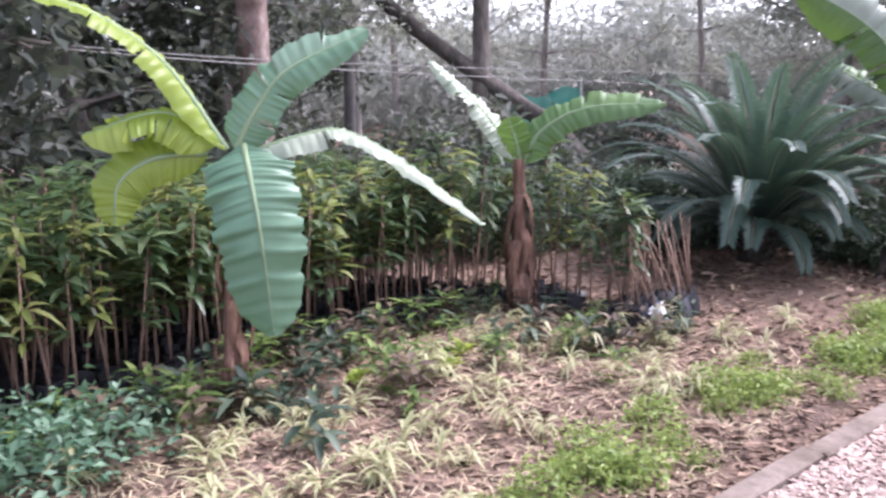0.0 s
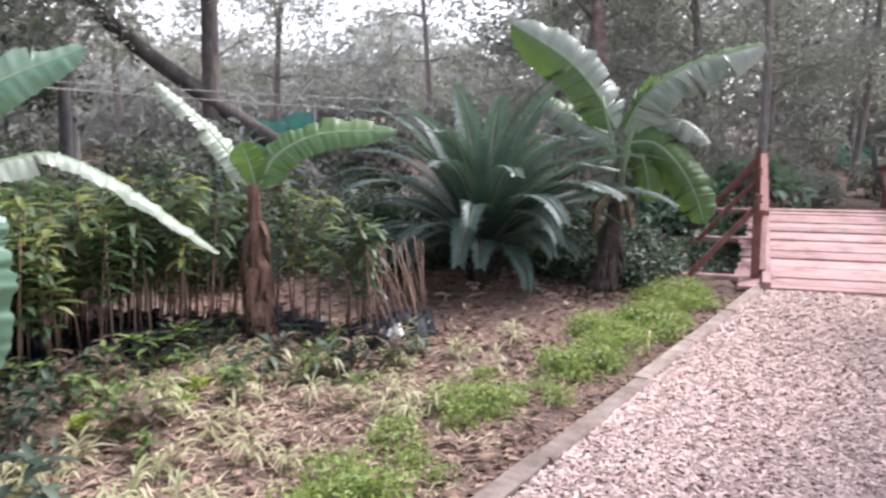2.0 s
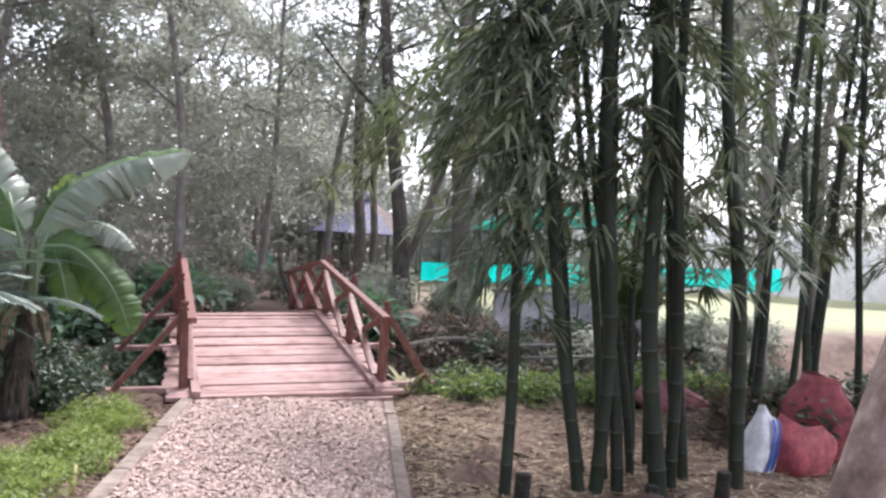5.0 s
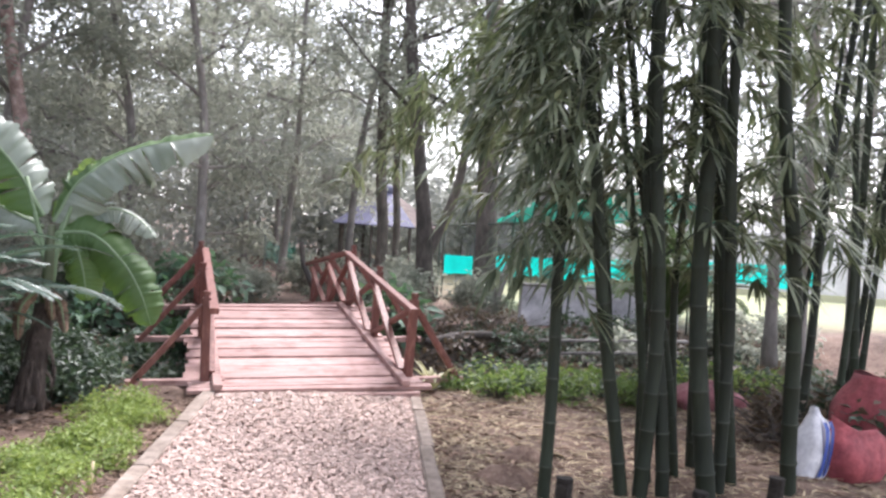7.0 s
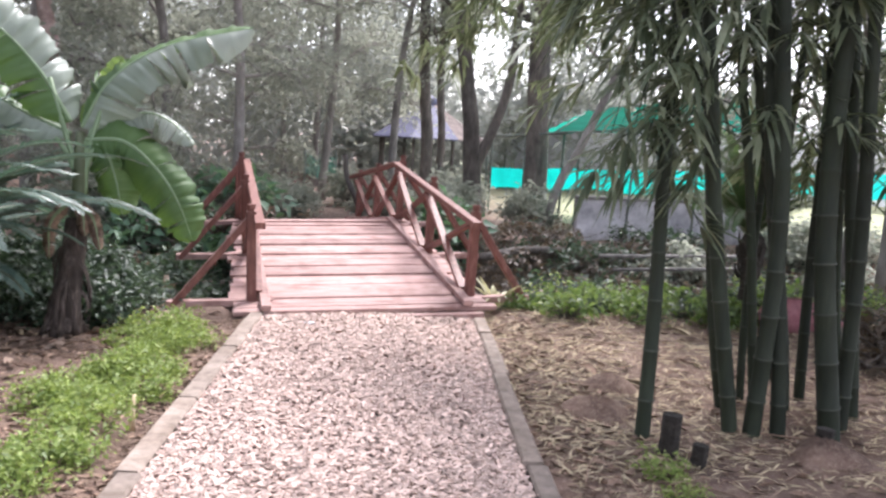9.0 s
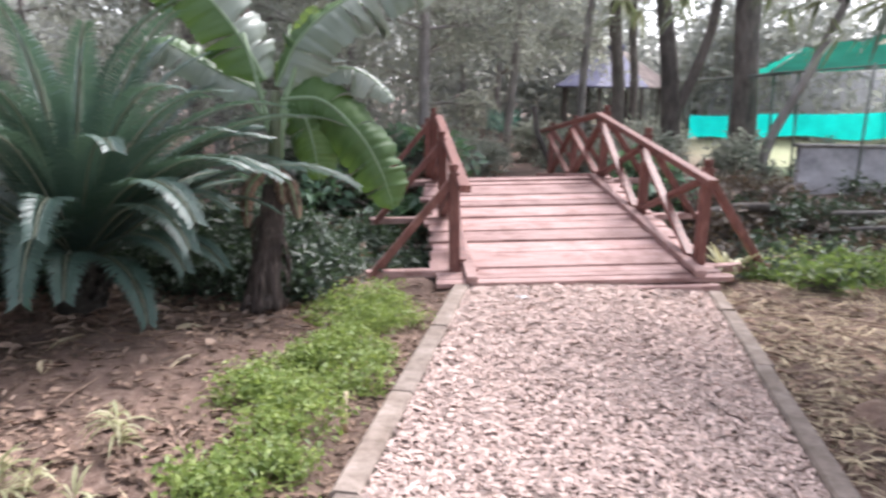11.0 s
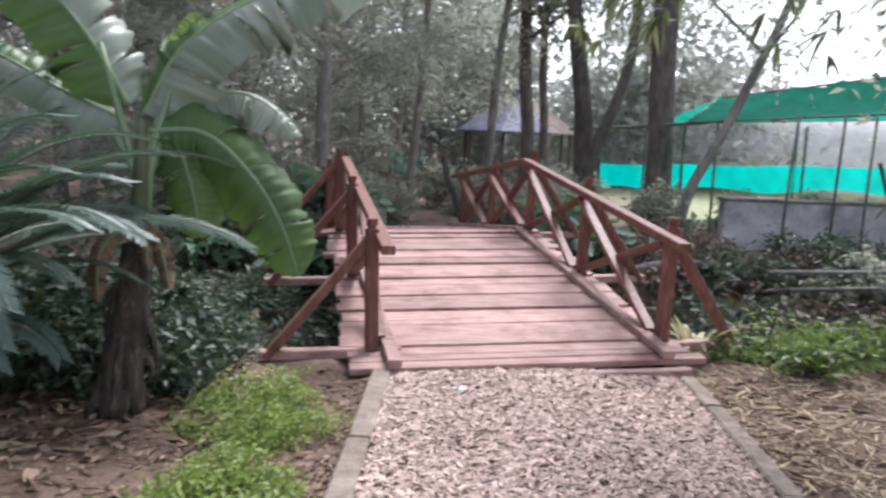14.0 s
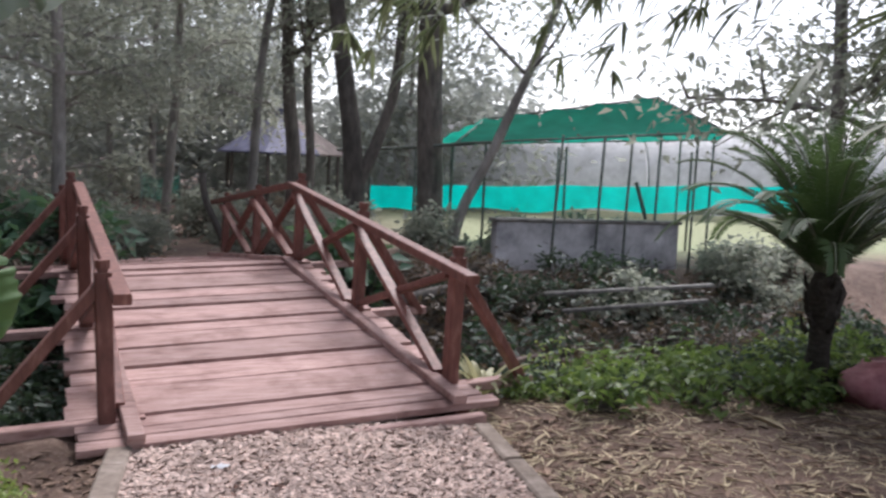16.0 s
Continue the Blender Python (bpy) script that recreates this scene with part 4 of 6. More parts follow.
# ---- saplings in nursery bags ----
def make_saplings():
    protos = []
    for k in range(6):
        t = thing("potted_sapling", "leafy sapling with bare brown stem in black nursery bag", "sapling", "saplings in the nursery bed")
        h = rng.uniform(0.92, 1.12)
        b = Build()
        ox, oy = rng.uniform(-0.07, 0.07), rng.uniform(-0.07, 0.07)
        b.tube([(0, 0, 0.06), (ox * 0.5, oy * 0.4, h * 0.5), (ox, oy, h * 0.95)], [0.0095, 0.008, 0.004], 5)
        part("stem", b, M_STEM, t)
        b = Build()
        for j in range(40):
            z = h * (0.42 + 0.58 * rng.random() ** 0.8)
            a = rng.uniform(0, 6.28)
            ln = rng.uniform(0.12, 0.23)
            f = z / h
            b.blade((ox * f, oy * f, z), (math.cos(a), math.sin(a), rng.uniform(0.0, 0.8)), (-math.sin(a), math.cos(a), rng.uniform(-0.3, 0.3)), ln, ln * 0.27, rng.uniform(0.2, 0.7), 3, 0.2)
        part("foliage", b, L_SAPY if k in (2,) else L_SAP, t)
        b = Build()
        b.tube([(0, 0, -0.02), (0, 0, 0.04), (0.008, 0.004, 0.09), (0.004, 0, 0.125), (0.004, 0, 0.105)], [0.05, 0.056, 0.052, 0.06, 0.02], 8, True, 0.16)
        part("nursery_bag", b, M_BAG, t, "", False)
        protos.append(t)
    bare = []
    for k in range(3):
        t = thing("potted_sapling", "nearly bare leaning sapling stem in black bag", "sapling", "saplings in the nursery bed")
        b = Build()
        b.tube([(0, 0, 0.05), (0.03, 0.02, 0.35), (0.02, 0.05, 0.75)], [0.009, 0.007, 0.003], 5)
        part("stem", b, M_STEM, t)
        b = Build()
        b.tube([(0, 0, -0.02), (0.004, 0, 0.04), (0.012, 0.006, 0.10), (0.004, 0, 0.15), (0.004, 0, 0.125)], [0.052, 0.062, 0.054, 0.066, 0.02], 8, True, 0.17)
        part("nursery_bag", b, M_BAG if k else M_SACKW, t, "", False)
        bare.append(t)
    for i in range(34):
        x, y = -3.14 + rng.gauss(0, 0.13), 5.5 + rng.gauss(0, 0.16)
        m = pose(x, y, height(x, y), rng.uniform(-12, 12), rng.uniform(-40, -6), rng.uniform(-25, 25))
        if i < 3:
            bare[i].matrix_basis = m
        else:
            copy_thing(bare[1 + i % 2], m)
    spots, back = [], []
    y = 0.4
    while y < 5.4:
        front = -4.42 + 0.12 * math.sin(y * 1.7) + (step(4.7, 5.25, y) * 1.2)
        for r in range(7):
            x = front - 0.16 * r + rng.uniform(-0.05, 0.05)
            if x > -4.08 and abs(y - 4.92) < 0.22:
                continue
            spots.append((x, y + rng.uniform(-0.05, 0.05)))
        for r in range(7, 13):
            back.append((front - 0.16 * r + rng.uniform(-0.06, 0.06), y + rng.uniform(-0.06, 0.06)))
        y += 0.155
    bed = thing("sapling_bed", "dense back rows of leafy saplings in the nursery bed", "saplings", "", "stuff")
    stems, fol = Build(), Build()
    for x, y in back:
        h = rng.uniform(0.9, 1.15)
        a = Vector((x, y, height(x, y)))
        c = a + Vector((rng.uniform(-0.07, 0.07), rng.uniform(-0.07, 0.07), h))
        stems.tube([a, a.lerp(c, 0.5) + Vector((0.01, 0.01, 0)), c], [0.009, 0.008, 0.004], 4, False)
        for _ in range(26):
            g = rng.uniform(0, 6.28)
            ln = rng.uniform(0.12, 0.23)
            fol.blade(a.lerp(c, 0.42 + 0.58 * rng.random()), (math.cos(g), math.sin(g), rng.uniform(0, 0.8)), (-math.sin(g), math.cos(g), rng.uniform(-0.3, 0.3)), ln, ln * 0.27, rng.uniform(0.2, 0.7), 3, 0.2)
    tagged(part("stemwork", stems, M_STEM, bed), kind="stuff")
    tagged(part("foliage", fol, L_SAP, bed), kind="stuff")
    for i, (x, y) in enumerate(spots):
        s = rng.uniform(0.88, 1.1)
        m = pose(x, y, height(x, y) - 0.005, rng.uniform(-5, 5), rng.uniform(-5, 5), rng.uniform(0, 360))
        if i < len(protos):
            protos[i].matrix_basis = m
        else:
            p = protos[rng.randint(0, 5)]
            old = p.scale.copy()
            p.scale = (s, s, s * rng.uniform(0.88, 1.1))
            copy_thing(p, m)
            p.scale = old


make_saplings()


# ---- low plants ----
def scatter(protos, spots, lo=0.8, hi=1.2):
    for i, (x, y) in enumerate(spots):
        s = rng.uniform(lo, hi)
        m = pose(x, y, height(x, y) - 0.01, rng.uniform(-6, 6), rng.uniform(-6, 6), rng.uniform(0, 360)) @ Matrix.Scale(s, 4)
        if i < len(protos):
            protos[i].matrix_basis = m
        else:
            p = protos[i % len(protos)]
            old = p.scale.copy()
            p.scale = (s, s, s)
            copy_thing(p, Matrix.LocRotScale(m.to_translation(), m.to_quaternion(), None))
            p.scale = old


def make_spiders():
    protos = []
    for k in range(5):
        b = Build()
        for j in range(rng.randint(16, 26)):
            a = rng.uniform(0, 6.28)
            up = rng.uniform(0.4, 1.7)
            b.blade((0, 0, rng.uniform(0.02, 0.13)), (math.cos(a), math.sin(a), up), (-math.sin(a), math.cos(a), 0), rng.uniform(0.11, 0.22), rng.uniform(0.012, 0.02), rng.uniform(0.4, 1.1), 4, 0.25)
        t = thing("striped_plant", "small cream and green striped strap-leaved plant", "plant", "striped plants in the bed")
        part("foliage", b, L_SPID, t)
        protos.append(t)
    spots = [(-3.95, 1.9), (-3.9, 2.15), (-3.6, 2.3), (-3.4, 2.15), (-3.25, 1.95), (-3.2, 2.6), (-2.9, 5.0), (-2.75, 5.15), (-2.95, 5.2), (-2.2, 5.6)]
    while len(spots) < 88:
        y = rng.uniform(1.2, 5.3)
        x = rng.uniform(-4.1 + 0.25 * y * 0.3, -2.1)
        spots.append((x, y))
    scatter(protos, spots, 0.75, 1.35)
    dark = []
    for k in range(3):
        b = Build()
        for j in range(22):
            a = rng.uniform(0, 6.28)
            b.blade((rng.uniform(-0.05, 0.05), rng.uniform(-0.05, 0.05), rng.uniform(0.02, 0.22)), (math.cos(a), math.sin(a), rng.uniform(0.0, 1.0)), (-math.sin(a), math.cos(a), 0), rng.uniform(0.08, 0.16), rng.uniform(0.025, 0.045), rng.uniform(0.2, 0.6), 3, 0.2)
        t = thing("dusky_herb", "low dusky broad-leaved herb in the bed", "herb", "herbs in the bed")
        part("foliage", b, (L_DARKR, L_BUSH, L_WEED)[k], t)
        dark.append(t)
    spots = []
    while len(spots) < 40:
        y = rng.uniform(1.3, 5.2)
        x = -4.1 + 0.2 * (y - 1.3) + abs(rng.gauss(0, 0.55))
        if x < -2.2:
            spots.append((x, y))
    for k in range(48):
        y = 0.9 + 4.2 * k / 47
        spots.append((-4.28 + rng.uniform(0, 0.22) + 0.12 * math.sin(y * 1.7) + step(4.7, 5.25, y) * 1.1, y))
    spots += [(-4.15 + 0.55 * rng.random(), 1.5 + 2.0 * rng.random()) for _ in range(24)]
    scatter(dark, spots, 0.7, 1.35)
    yellow = []
    for x, y in ((-3.55, 2.95), (-3.3, 3.45), (-3.45, 3.75), (-3.7, 2.55)):
        b = Build()
        for j in range(14):
            a = rng.uniform(0, 6.28)
            b.blade((rng.uniform(-0.03, 0.03), rng.uniform(-0.03, 0.03), rng.uniform(0.02, 0.1)), (math.cos(a), math.sin(a), rng.uniform(0.3, 1.5)), (-math.sin(a), math.cos(a), 0), rng.uniform(0.1, 0.17), rng.uniform(0.03, 0.045), rng.uniform(0.2, 0.6), 4, 0.2)
        t = thing("yellow_herb", "low yellow-green broad-leaved herb in the bed", "herb", "yellow herbs in the bed")
        part("foliage", b, L_BANG, t)
        yellow.append((t, x, y))
    for t, x, y in yellow:
        t.matrix_basis = pose(x, y, height(x, y) - 0.01)


make_spiders()


def make_straps():
    for x, y, z, n, ln, label, m in ((1.3, 9.5, None, 20, 0.56, "pale arching strap-leaved plant by the bridge foot", L_SPID), (1.85, 11.4, None, 22, 0.75, "spiky yellow-green strap-leaved plant in the ditch", L_HERB), (1.5, 10.5, None, 14, 0.55, "pale arching strap-leaved plant by the bridge foot", L_SPID), (3.0, 10.3, None, 12, 0.5, "pale arching strap-leaved plant among weeds", L_SPID), (1.35, 16.2, None, 24, 0.9, "spiky yellow-green strap-leaved plant past the bridge", L_WEED), (1.0, 17.0, None, 24, 0.9, "spiky yellow-green strap-leaved plant past the bridge", L_WEED)):
        t = thing("strap_plant", label, "plant", "", "", (x, y, height(x, y) - 0.01))
        for k in range(n):
            b = Build()
            a = k * 2.4
            b.blade((0, 0, 0.02), (math.cos(a), math.sin(a), rng.uniform(0.8, 2.2)), (-math.sin(a), math.cos(a), 0), ln * rng.uniform(0.7, 1.1), 0.05, rng.uniform(0.2, 0.7), 6, 0.25)
            part("leaf", b, m, t)


make_straps()


def make_herbs():
    protos = []
    for k in range(4):
        b = Build()
        cs = []
        for j in range(26):
            a, r = rng.uniform(0, 6.28), 0.2 * math.sqrt(rng.random())
            cs.append((r * math.cos(a), r * math.sin(a), rng.uniform(0.03, 0.24) * (1 - r * 1.8)))
        leaf_cloud(b, cs, 400, 0.045, 0.043, -0.25)
        st = Build()
        for q in cs:
            st.tube([(q[0] * 0.5, q[1] * 0.5, 0), q], [0.003, 0.002], 3, False)
        t = thing("lime_green_herb", "low bushy lime-green herb edging the bed", "herb", "herbs along the path")
        tagged(part("stemwork", st, L_WEED, t), kind="stuff")
        part("foliage", b, L_HERB, t)
        protos.append(t)
    spots = []
    for c, n, sp in (((-2.08, 2.55), 3, 0.12), ((-1.95, 3.0), 5, 0.13), ((-1.82, 3.45), 2, 0.08), ((-1.86, 4.35), 7, 0.18), ((-1.72, 5.3), 5, 0.17), ((-1.6, 6.0), 4, 0.17), ((-1.55, 6.7), 5, 0.18), ((-1.5, 7.3), 6, 0.17), ((-1.5, 7.9), 4, 0.16), ((-1.42, 8.3), 1, 0.08), ((-1.7, 8.15), 2, 0.08), ((1.25, 5.25), 2, 0.06)):
        for _ in range(n):
            spots.append((c[0] + rng.gauss(0, sp * 0.9), c[1] + rng.gauss(0, sp * 1.7)))
    spots += [(-1.88 + 0.11 * (y - 4.0) + rng.gauss(0, 0.09), y) for y in [4.0 + 4.3 * rng.random() for _ in range(20)]]
    spots = [(min(x, edge_left(y) - 0.26) if x < 0 else x, y) for x, y in spots]
    scatter(protos, spots, 0.38, 0.95)


make_herbs()


def make_bush(name, label, material, n, rad, tall, size, spots, group, lo=0.8, hi=1.25, protos=3):
    ps = []
    for k in range(protos):
        t = thing(name, label, "shrub", group)
        cs = []
        tw = Build()
        for j in range(46):
            a, r = rng.uniform(0, 6.28), rad * math.sqrt(rng.random())
            z = tall * rng.uniform(0.12, 1.0) * (1 - 0.5 * (r / rad) ** 2)
            cs.append((r * math.cos(a), r * math.sin(a), z))
            tw.tube([(r * 0.2 * math.cos(a), r * 0.2 * math.sin(a), 0), (r * 0.6 * math.cos(a), r * 0.6 * math.sin(a), z * 0.65), cs[-1]], [0.009, 0.006, 0.002], 4, False)
        b = Build()
        leaf_cloud(b, cs, n, 0.1, size, 0.1)
        tagged(part("twigwork", tw, M_BARK, t), kind="stuff")
        part("foliage", b, material, t)
        ps.append(t)
    scatter(ps, spots, lo, hi)


make_bush("shrub", "dense dark green small-leaved shrub", L_BUSH, 2600, 0.55, 0.75, 0.075,
          [(-2.9, 8.9), (-2.3, 9.1), (-2.4, 9.6), (-2.6, 9.1), (-3.3, 9.3), (-2.6, 9.7), (-3.9, 8.8), (-4.5, 8.6), (-4.8, 7.7), (-3.0, 9.9), (-2.5, 10.2), (-2.4, 10.7), (-4.4, 9.7), (-5.2, 8.5), (-5.6, 7.4), (-5.4, 6.3), (-3.7, 10.4), (-2.9, 11.2), (-2.0, 11.6),
           (-2.3, 12.6), (-3.4, 12.4), (-1.7, 13.4), (-2.7, 14), (-5.2, 10.6), (-4.5, 11.7)], "shrubs by the ditch")
make_bush("low_shrub", "low dark green shrub beside the bridge", L_BUSH, 1300, 0.36, 0.5, 0.07, [(-2.2, 8.75), (-2.05, 9.05), (-2.1, 8.5), (-2.15, 9.3), (-2.12, 9.75), (-2.95, 8.5), (-2.65, 8.6), (-2.2, 10.2), (-1.5, 9.75), (-3.3, 8.65), (-3.9, 8.35), (-4.3, 8.0), (-2.45, 8.55), (-2.75, 8.35)], "low shrubs", 0.75, 1.05)
woodland = [(-6.3 - 6.5 * rng.random(), 1.0 + 14.0 * rng.random()) for _ in range(60)]
make_bush("woodland_shrub", "dark leafy undergrowth beneath the trees", L_TREE, 1500, 0.8, 1.05, 0.13, [(x, y) for x, y in woodland if y - 3 < -x * 1.4] + [(-7.0 + 0.25 * math.sin(3 * k), 0.8 + 0.62 * k) for k in range(13)], "woodland undergrowth", 0.8, 1.4)
make_bush("blue_green_herb", "blue-green small-leaved bushy herb", L_GREY, 800, 0.34, 0.36, 0.065, [(-3.72, 1.5), (-3.95, 1.25)], "", 0.8, 1.0, 2)
weeds = [(1.55 + 4.2 * rng.random(), 9.35 + 1.25 * rng.random()) for _ in range(20)] + [(1.6, 9.4), (1.75, 9.2)]
weeds += [(1.45 + 3.4 * rng.random(), 8.9 + 0.6 * rng.random()) for _ in range(12)]
make_bush("weed_clump", "fresh green leafy weeds on the ditch bank", L_WEED, 270, 0.34, 0.4, 0.115, weeds, "weeds on the bank", 0.28, 0.8, 4)
make_bush("low_weed", "low dark green weeds among fresh ones on the bank", L_BUSH, 300, 0.3, 0.34, 0.085, [(1.5 + 3.9 * rng.random(), 9.1 + 1.5 * rng.random()) for _ in range(22)], "dark weeds on the bank", 0.4, 1.0)
make_bush("pale_weed", "sparse pale yellow-green feathery weed on the bank", L_HERB, 150, 0.26, 0.42, 0.07, [(1.5 + 3.6 * rng.random(), 9.0 + 1.2 * rng.random()) for _ in range(12)], "pale weeds on the bank", 0.5, 1.0, 2)
make_bush("broad_leaf_plant", "broad-leaved blue-green plant beyond the ditch", L_GREY, 260, 0.45, 0.85, 0.26, [(-1.7, 13.6), (-2.3, 14.8), (-1.5, 15.6), (-2.9, 13.7), (-2.1, 16.2), (1.5, 14.4), (-3.2, 15.2)], "broad-leaved plants", 0.7, 1.1)
make_bush("sedge_bush", "undergrowth by the far bank, leaves paled for haze", L_TREE2, 1500, 0.6, 0.9, 0.12,
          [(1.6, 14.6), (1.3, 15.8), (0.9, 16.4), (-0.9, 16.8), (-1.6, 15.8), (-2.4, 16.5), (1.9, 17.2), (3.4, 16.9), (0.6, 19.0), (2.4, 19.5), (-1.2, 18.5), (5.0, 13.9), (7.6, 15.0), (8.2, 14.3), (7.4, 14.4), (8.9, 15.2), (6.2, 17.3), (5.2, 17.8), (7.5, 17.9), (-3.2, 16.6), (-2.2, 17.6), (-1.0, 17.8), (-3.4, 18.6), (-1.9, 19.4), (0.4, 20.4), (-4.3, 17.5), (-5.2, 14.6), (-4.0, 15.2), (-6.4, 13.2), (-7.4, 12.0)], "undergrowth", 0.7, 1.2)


def make_brush():
    protos = []
    for k in range(3):
        b = Build()
        for j in range(60):
            a = rng.uniform(0, 6.28)
            p = Vector((rng.uniform(-0.4, 0.4), rng.uniform(-0.4, 0.4), rng.uniform(0, 0.1)))
            d = Vector((math.cos(a), math.sin(a), rng.uniform(0.0, 0.7)))
            ln = rng.uniform(0.25, 0.7)
            b.tube(curve([p, p + d * ln * 0.5 + Vector((rng.uniform(-0.05, 0.05), rng.uniform(-0.05, 0.05), 0.05)), p + d * ln], 4), [0.009, 0.007, 0.006, 0.004, 0.002], 4, False)
        t = thing("brush_pile", "tangle of dark dead twigs and leaves in the ditch", "brush", "dead brush in the ditch")
        tagged(part("twigwork", b, M_BARK, t), kind="stuff")
        c = Build()
        leaf_cloud(c, [(rng.uniform(-0.5, 0.5), rng.uniform(-0.5, 0.5), rng.uniform(0.02, 0.35)) for _ in range(30)], 500, 0.08, 0.09, 0.2)
        part("dead_leaves", c, (L_DARKR, L_BUSH, L_DARKR)[k], t)
        protos.append(t)
    spots = [(rng.uniform(1.6, 8.5), rng.uniform(10.6, 15.0)) for _ in range(105)] + [(rng.uniform(-3.2, -1.3), rng.uniform(10.0, 14.5)) for _ in range(22)] + [(-3.0, 9.3), (-2.6, 9.6), (4.3, 7.4), (4.8, 7.3), (5.2, 7.6), (4.6, 7.8), (5.6, 7.5)]
    scatter(protos, spots, 0.7, 1.3)


make_brush()


# ---- litter ----
def make_litter():
    b = Build()
    n = 21000
    for i in range(n):
        if i % 3 == 0:
            if rng.random() < 0.45:
                continue
            x, y = 0.85 + 5.5 * rng.random() ** 1.5, rng.uniform(4.0, 9.8)
        elif i % 3 == 1:
            x, y = rng.uniform(-5.5, -1.7), rng.uniform(5.4, 9.2)
            if rng.random() < 0.55 - 0.5 * step(7.0, 8.3, y):
                continue
        else:
            x, y = rng.uniform(-4.3, -1.5), rng.uniform(0.8, 6.0)
        if edge_left(y) - 0.12 < x < edge_right(y) + 0.11:
            continue
        a = rng.uniform(0, 6.28)
        ln = rng.uniform(0.03, 0.10)
        b.blade((x, y, height(x, y) + rng.uniform(0.004, 0.02)), (math.cos(a), math.sin(a), rng.uniform(-0.05, 0.25)), (-math.sin(a), math.cos(a), rng.uniform(-0.4, 0.4)), ln, ln * rng.uniform(0.2, 0.5), rng.uniform(0, 0.1), 2, 0.4)
    for i in range(3800):
        y = rng.uniform(2.0, 8.8)
        x = edge_left(y) - 0.12 - 0.4 * rng.random() ** 1.3 if i % 3 else edge_right(y) + 0.11 + 0.5 * rng.random()
        a, ln = rng.uniform(0, 6.28), rng.uniform(0.02, 0.08)
        b.blade((x, y, height(x, y) + rng.uniform(0.004, 0.014)), (math.cos(a), math.sin(a), rng.uniform(-0.05, 0.2)), (-math.sin(a), math.cos(a), rng.uniform(-0.4, 0.4)), ln, ln * rng.uniform(0.2, 0.5), rng.uniform(0, 0.1), 2, 0.4)
    for i in range(420):
        x, y = (rng.uniform(-5.0, -1.7), rng.uniform(5.6, 8.6)) if i % 2 else (rng.uniform(0.9, 4.5), rng.uniform(4.6, 9.0))
        a, ln = rng.uniform(0, 6.28), rng.uniform(0.1, 0.42)
        if edge_left(y) - 0.12 < x < edge_right(y) + 0.11:
            continue
        d = Vector((math.cos(a) * ln, math.sin(a) * ln, 0))
        p = Vector((x, y, height(x, y) + 0.012))
        b.tube([p - d / 2, p + Vector((rng.uniform(-0.02, 0.02), rng.uniform(-0.02, 0.02), 0.008)), p + d / 2], [0.005, 0.004, 0.002], 4, False)
    whole("leaf_litter", b, M_LITTER, "fallen dry brown leaves on the soil", "leaf litter", "stuff")
    b = Build()
    for i in range(1900):
        x, y = rng.uniform(-5.2, -1.7), rng.uniform(5.7, 8.9)
        if rng.random() > 0.12 + 0.88 * step(6.4, 7.8, y):
            continue
        if edge_left(y) - 0.12 < x < edge_right(y) + 0.11:
            continue
        a, ln = rng.uniform(0, 6.28), 0.035 + 0.13 * rng.random() ** 2
        b.blade((x, y, height(x, y) + 0.012), (math.cos(a), math.sin(a), rng.uniform(0.0, 0.55)), (-math.sin(a), math.cos(a), rng.uniform(-0.7, 0.7)), ln, ln * rng.uniform(0.16, 0.42), rng.uniform(0.1, 0.5), 5, rng.uniform(0.3, 0.9))
    whole("curled_leaves", b, M_DRYLEAF, "curled pale tan dry leaves strewn over the soil", "leaf litter", "stuff")
    b = Build()
    for i in range(12000):
        k = i % 5
        if k < 3:
            x, y = rng.uniform(-4.3, -1.6), 0.8 + 4.4 * rng.random() ** 1.2
        else:
            x, y = 0.85 + 5.0 * rng.random() ** 1.4, rng.uniform(4.2, 9.4)
        if edge_left(y) - 0.12 < x < edge_right(y) + 0.11:
            continue
        a = rng.uniform(0, 6.28)
        b.blade((x, y, height(x, y) + 0.008), (math.cos(a), math.sin(a), rng.uniform(-0.02, 0.5 if k < 3 else 0.12)), (-math.sin(a), math.cos(a), rng.uniform(-0.3, 0.3)), rng.uniform(0.04, 0.16), rng.uniform(0.004, 0.009), rng.uniform(0, 0.25), 3, 0.2)
    for i in range(5200):
        x, y = 0.85 + 4.2 * rng.random() ** 1.3, rng.uniform(5.2, 9.3)
        if x < edge_right(y) + 0.11:
            continue
        a = rng.uniform(0, 6.28)
        b.blade((x, y, height(x, y) + rng.uniform(0.006, 0.022)), (math.cos(a), math.sin(a), rng.uniform(-0.05, 0.12)), (-math.sin(a), math.cos(a), rng.uniform(-0.4, 0.4)), rng.uniform(0.04, 0.19), rng.uniform(0.005, 0.014), rng.uniform(0, 0.15), 3, 0.3)
    whole("straw", b, M_STRAW, "pale dry straw and bamboo blades on the soil", "straw", "stuff")


make_litter()


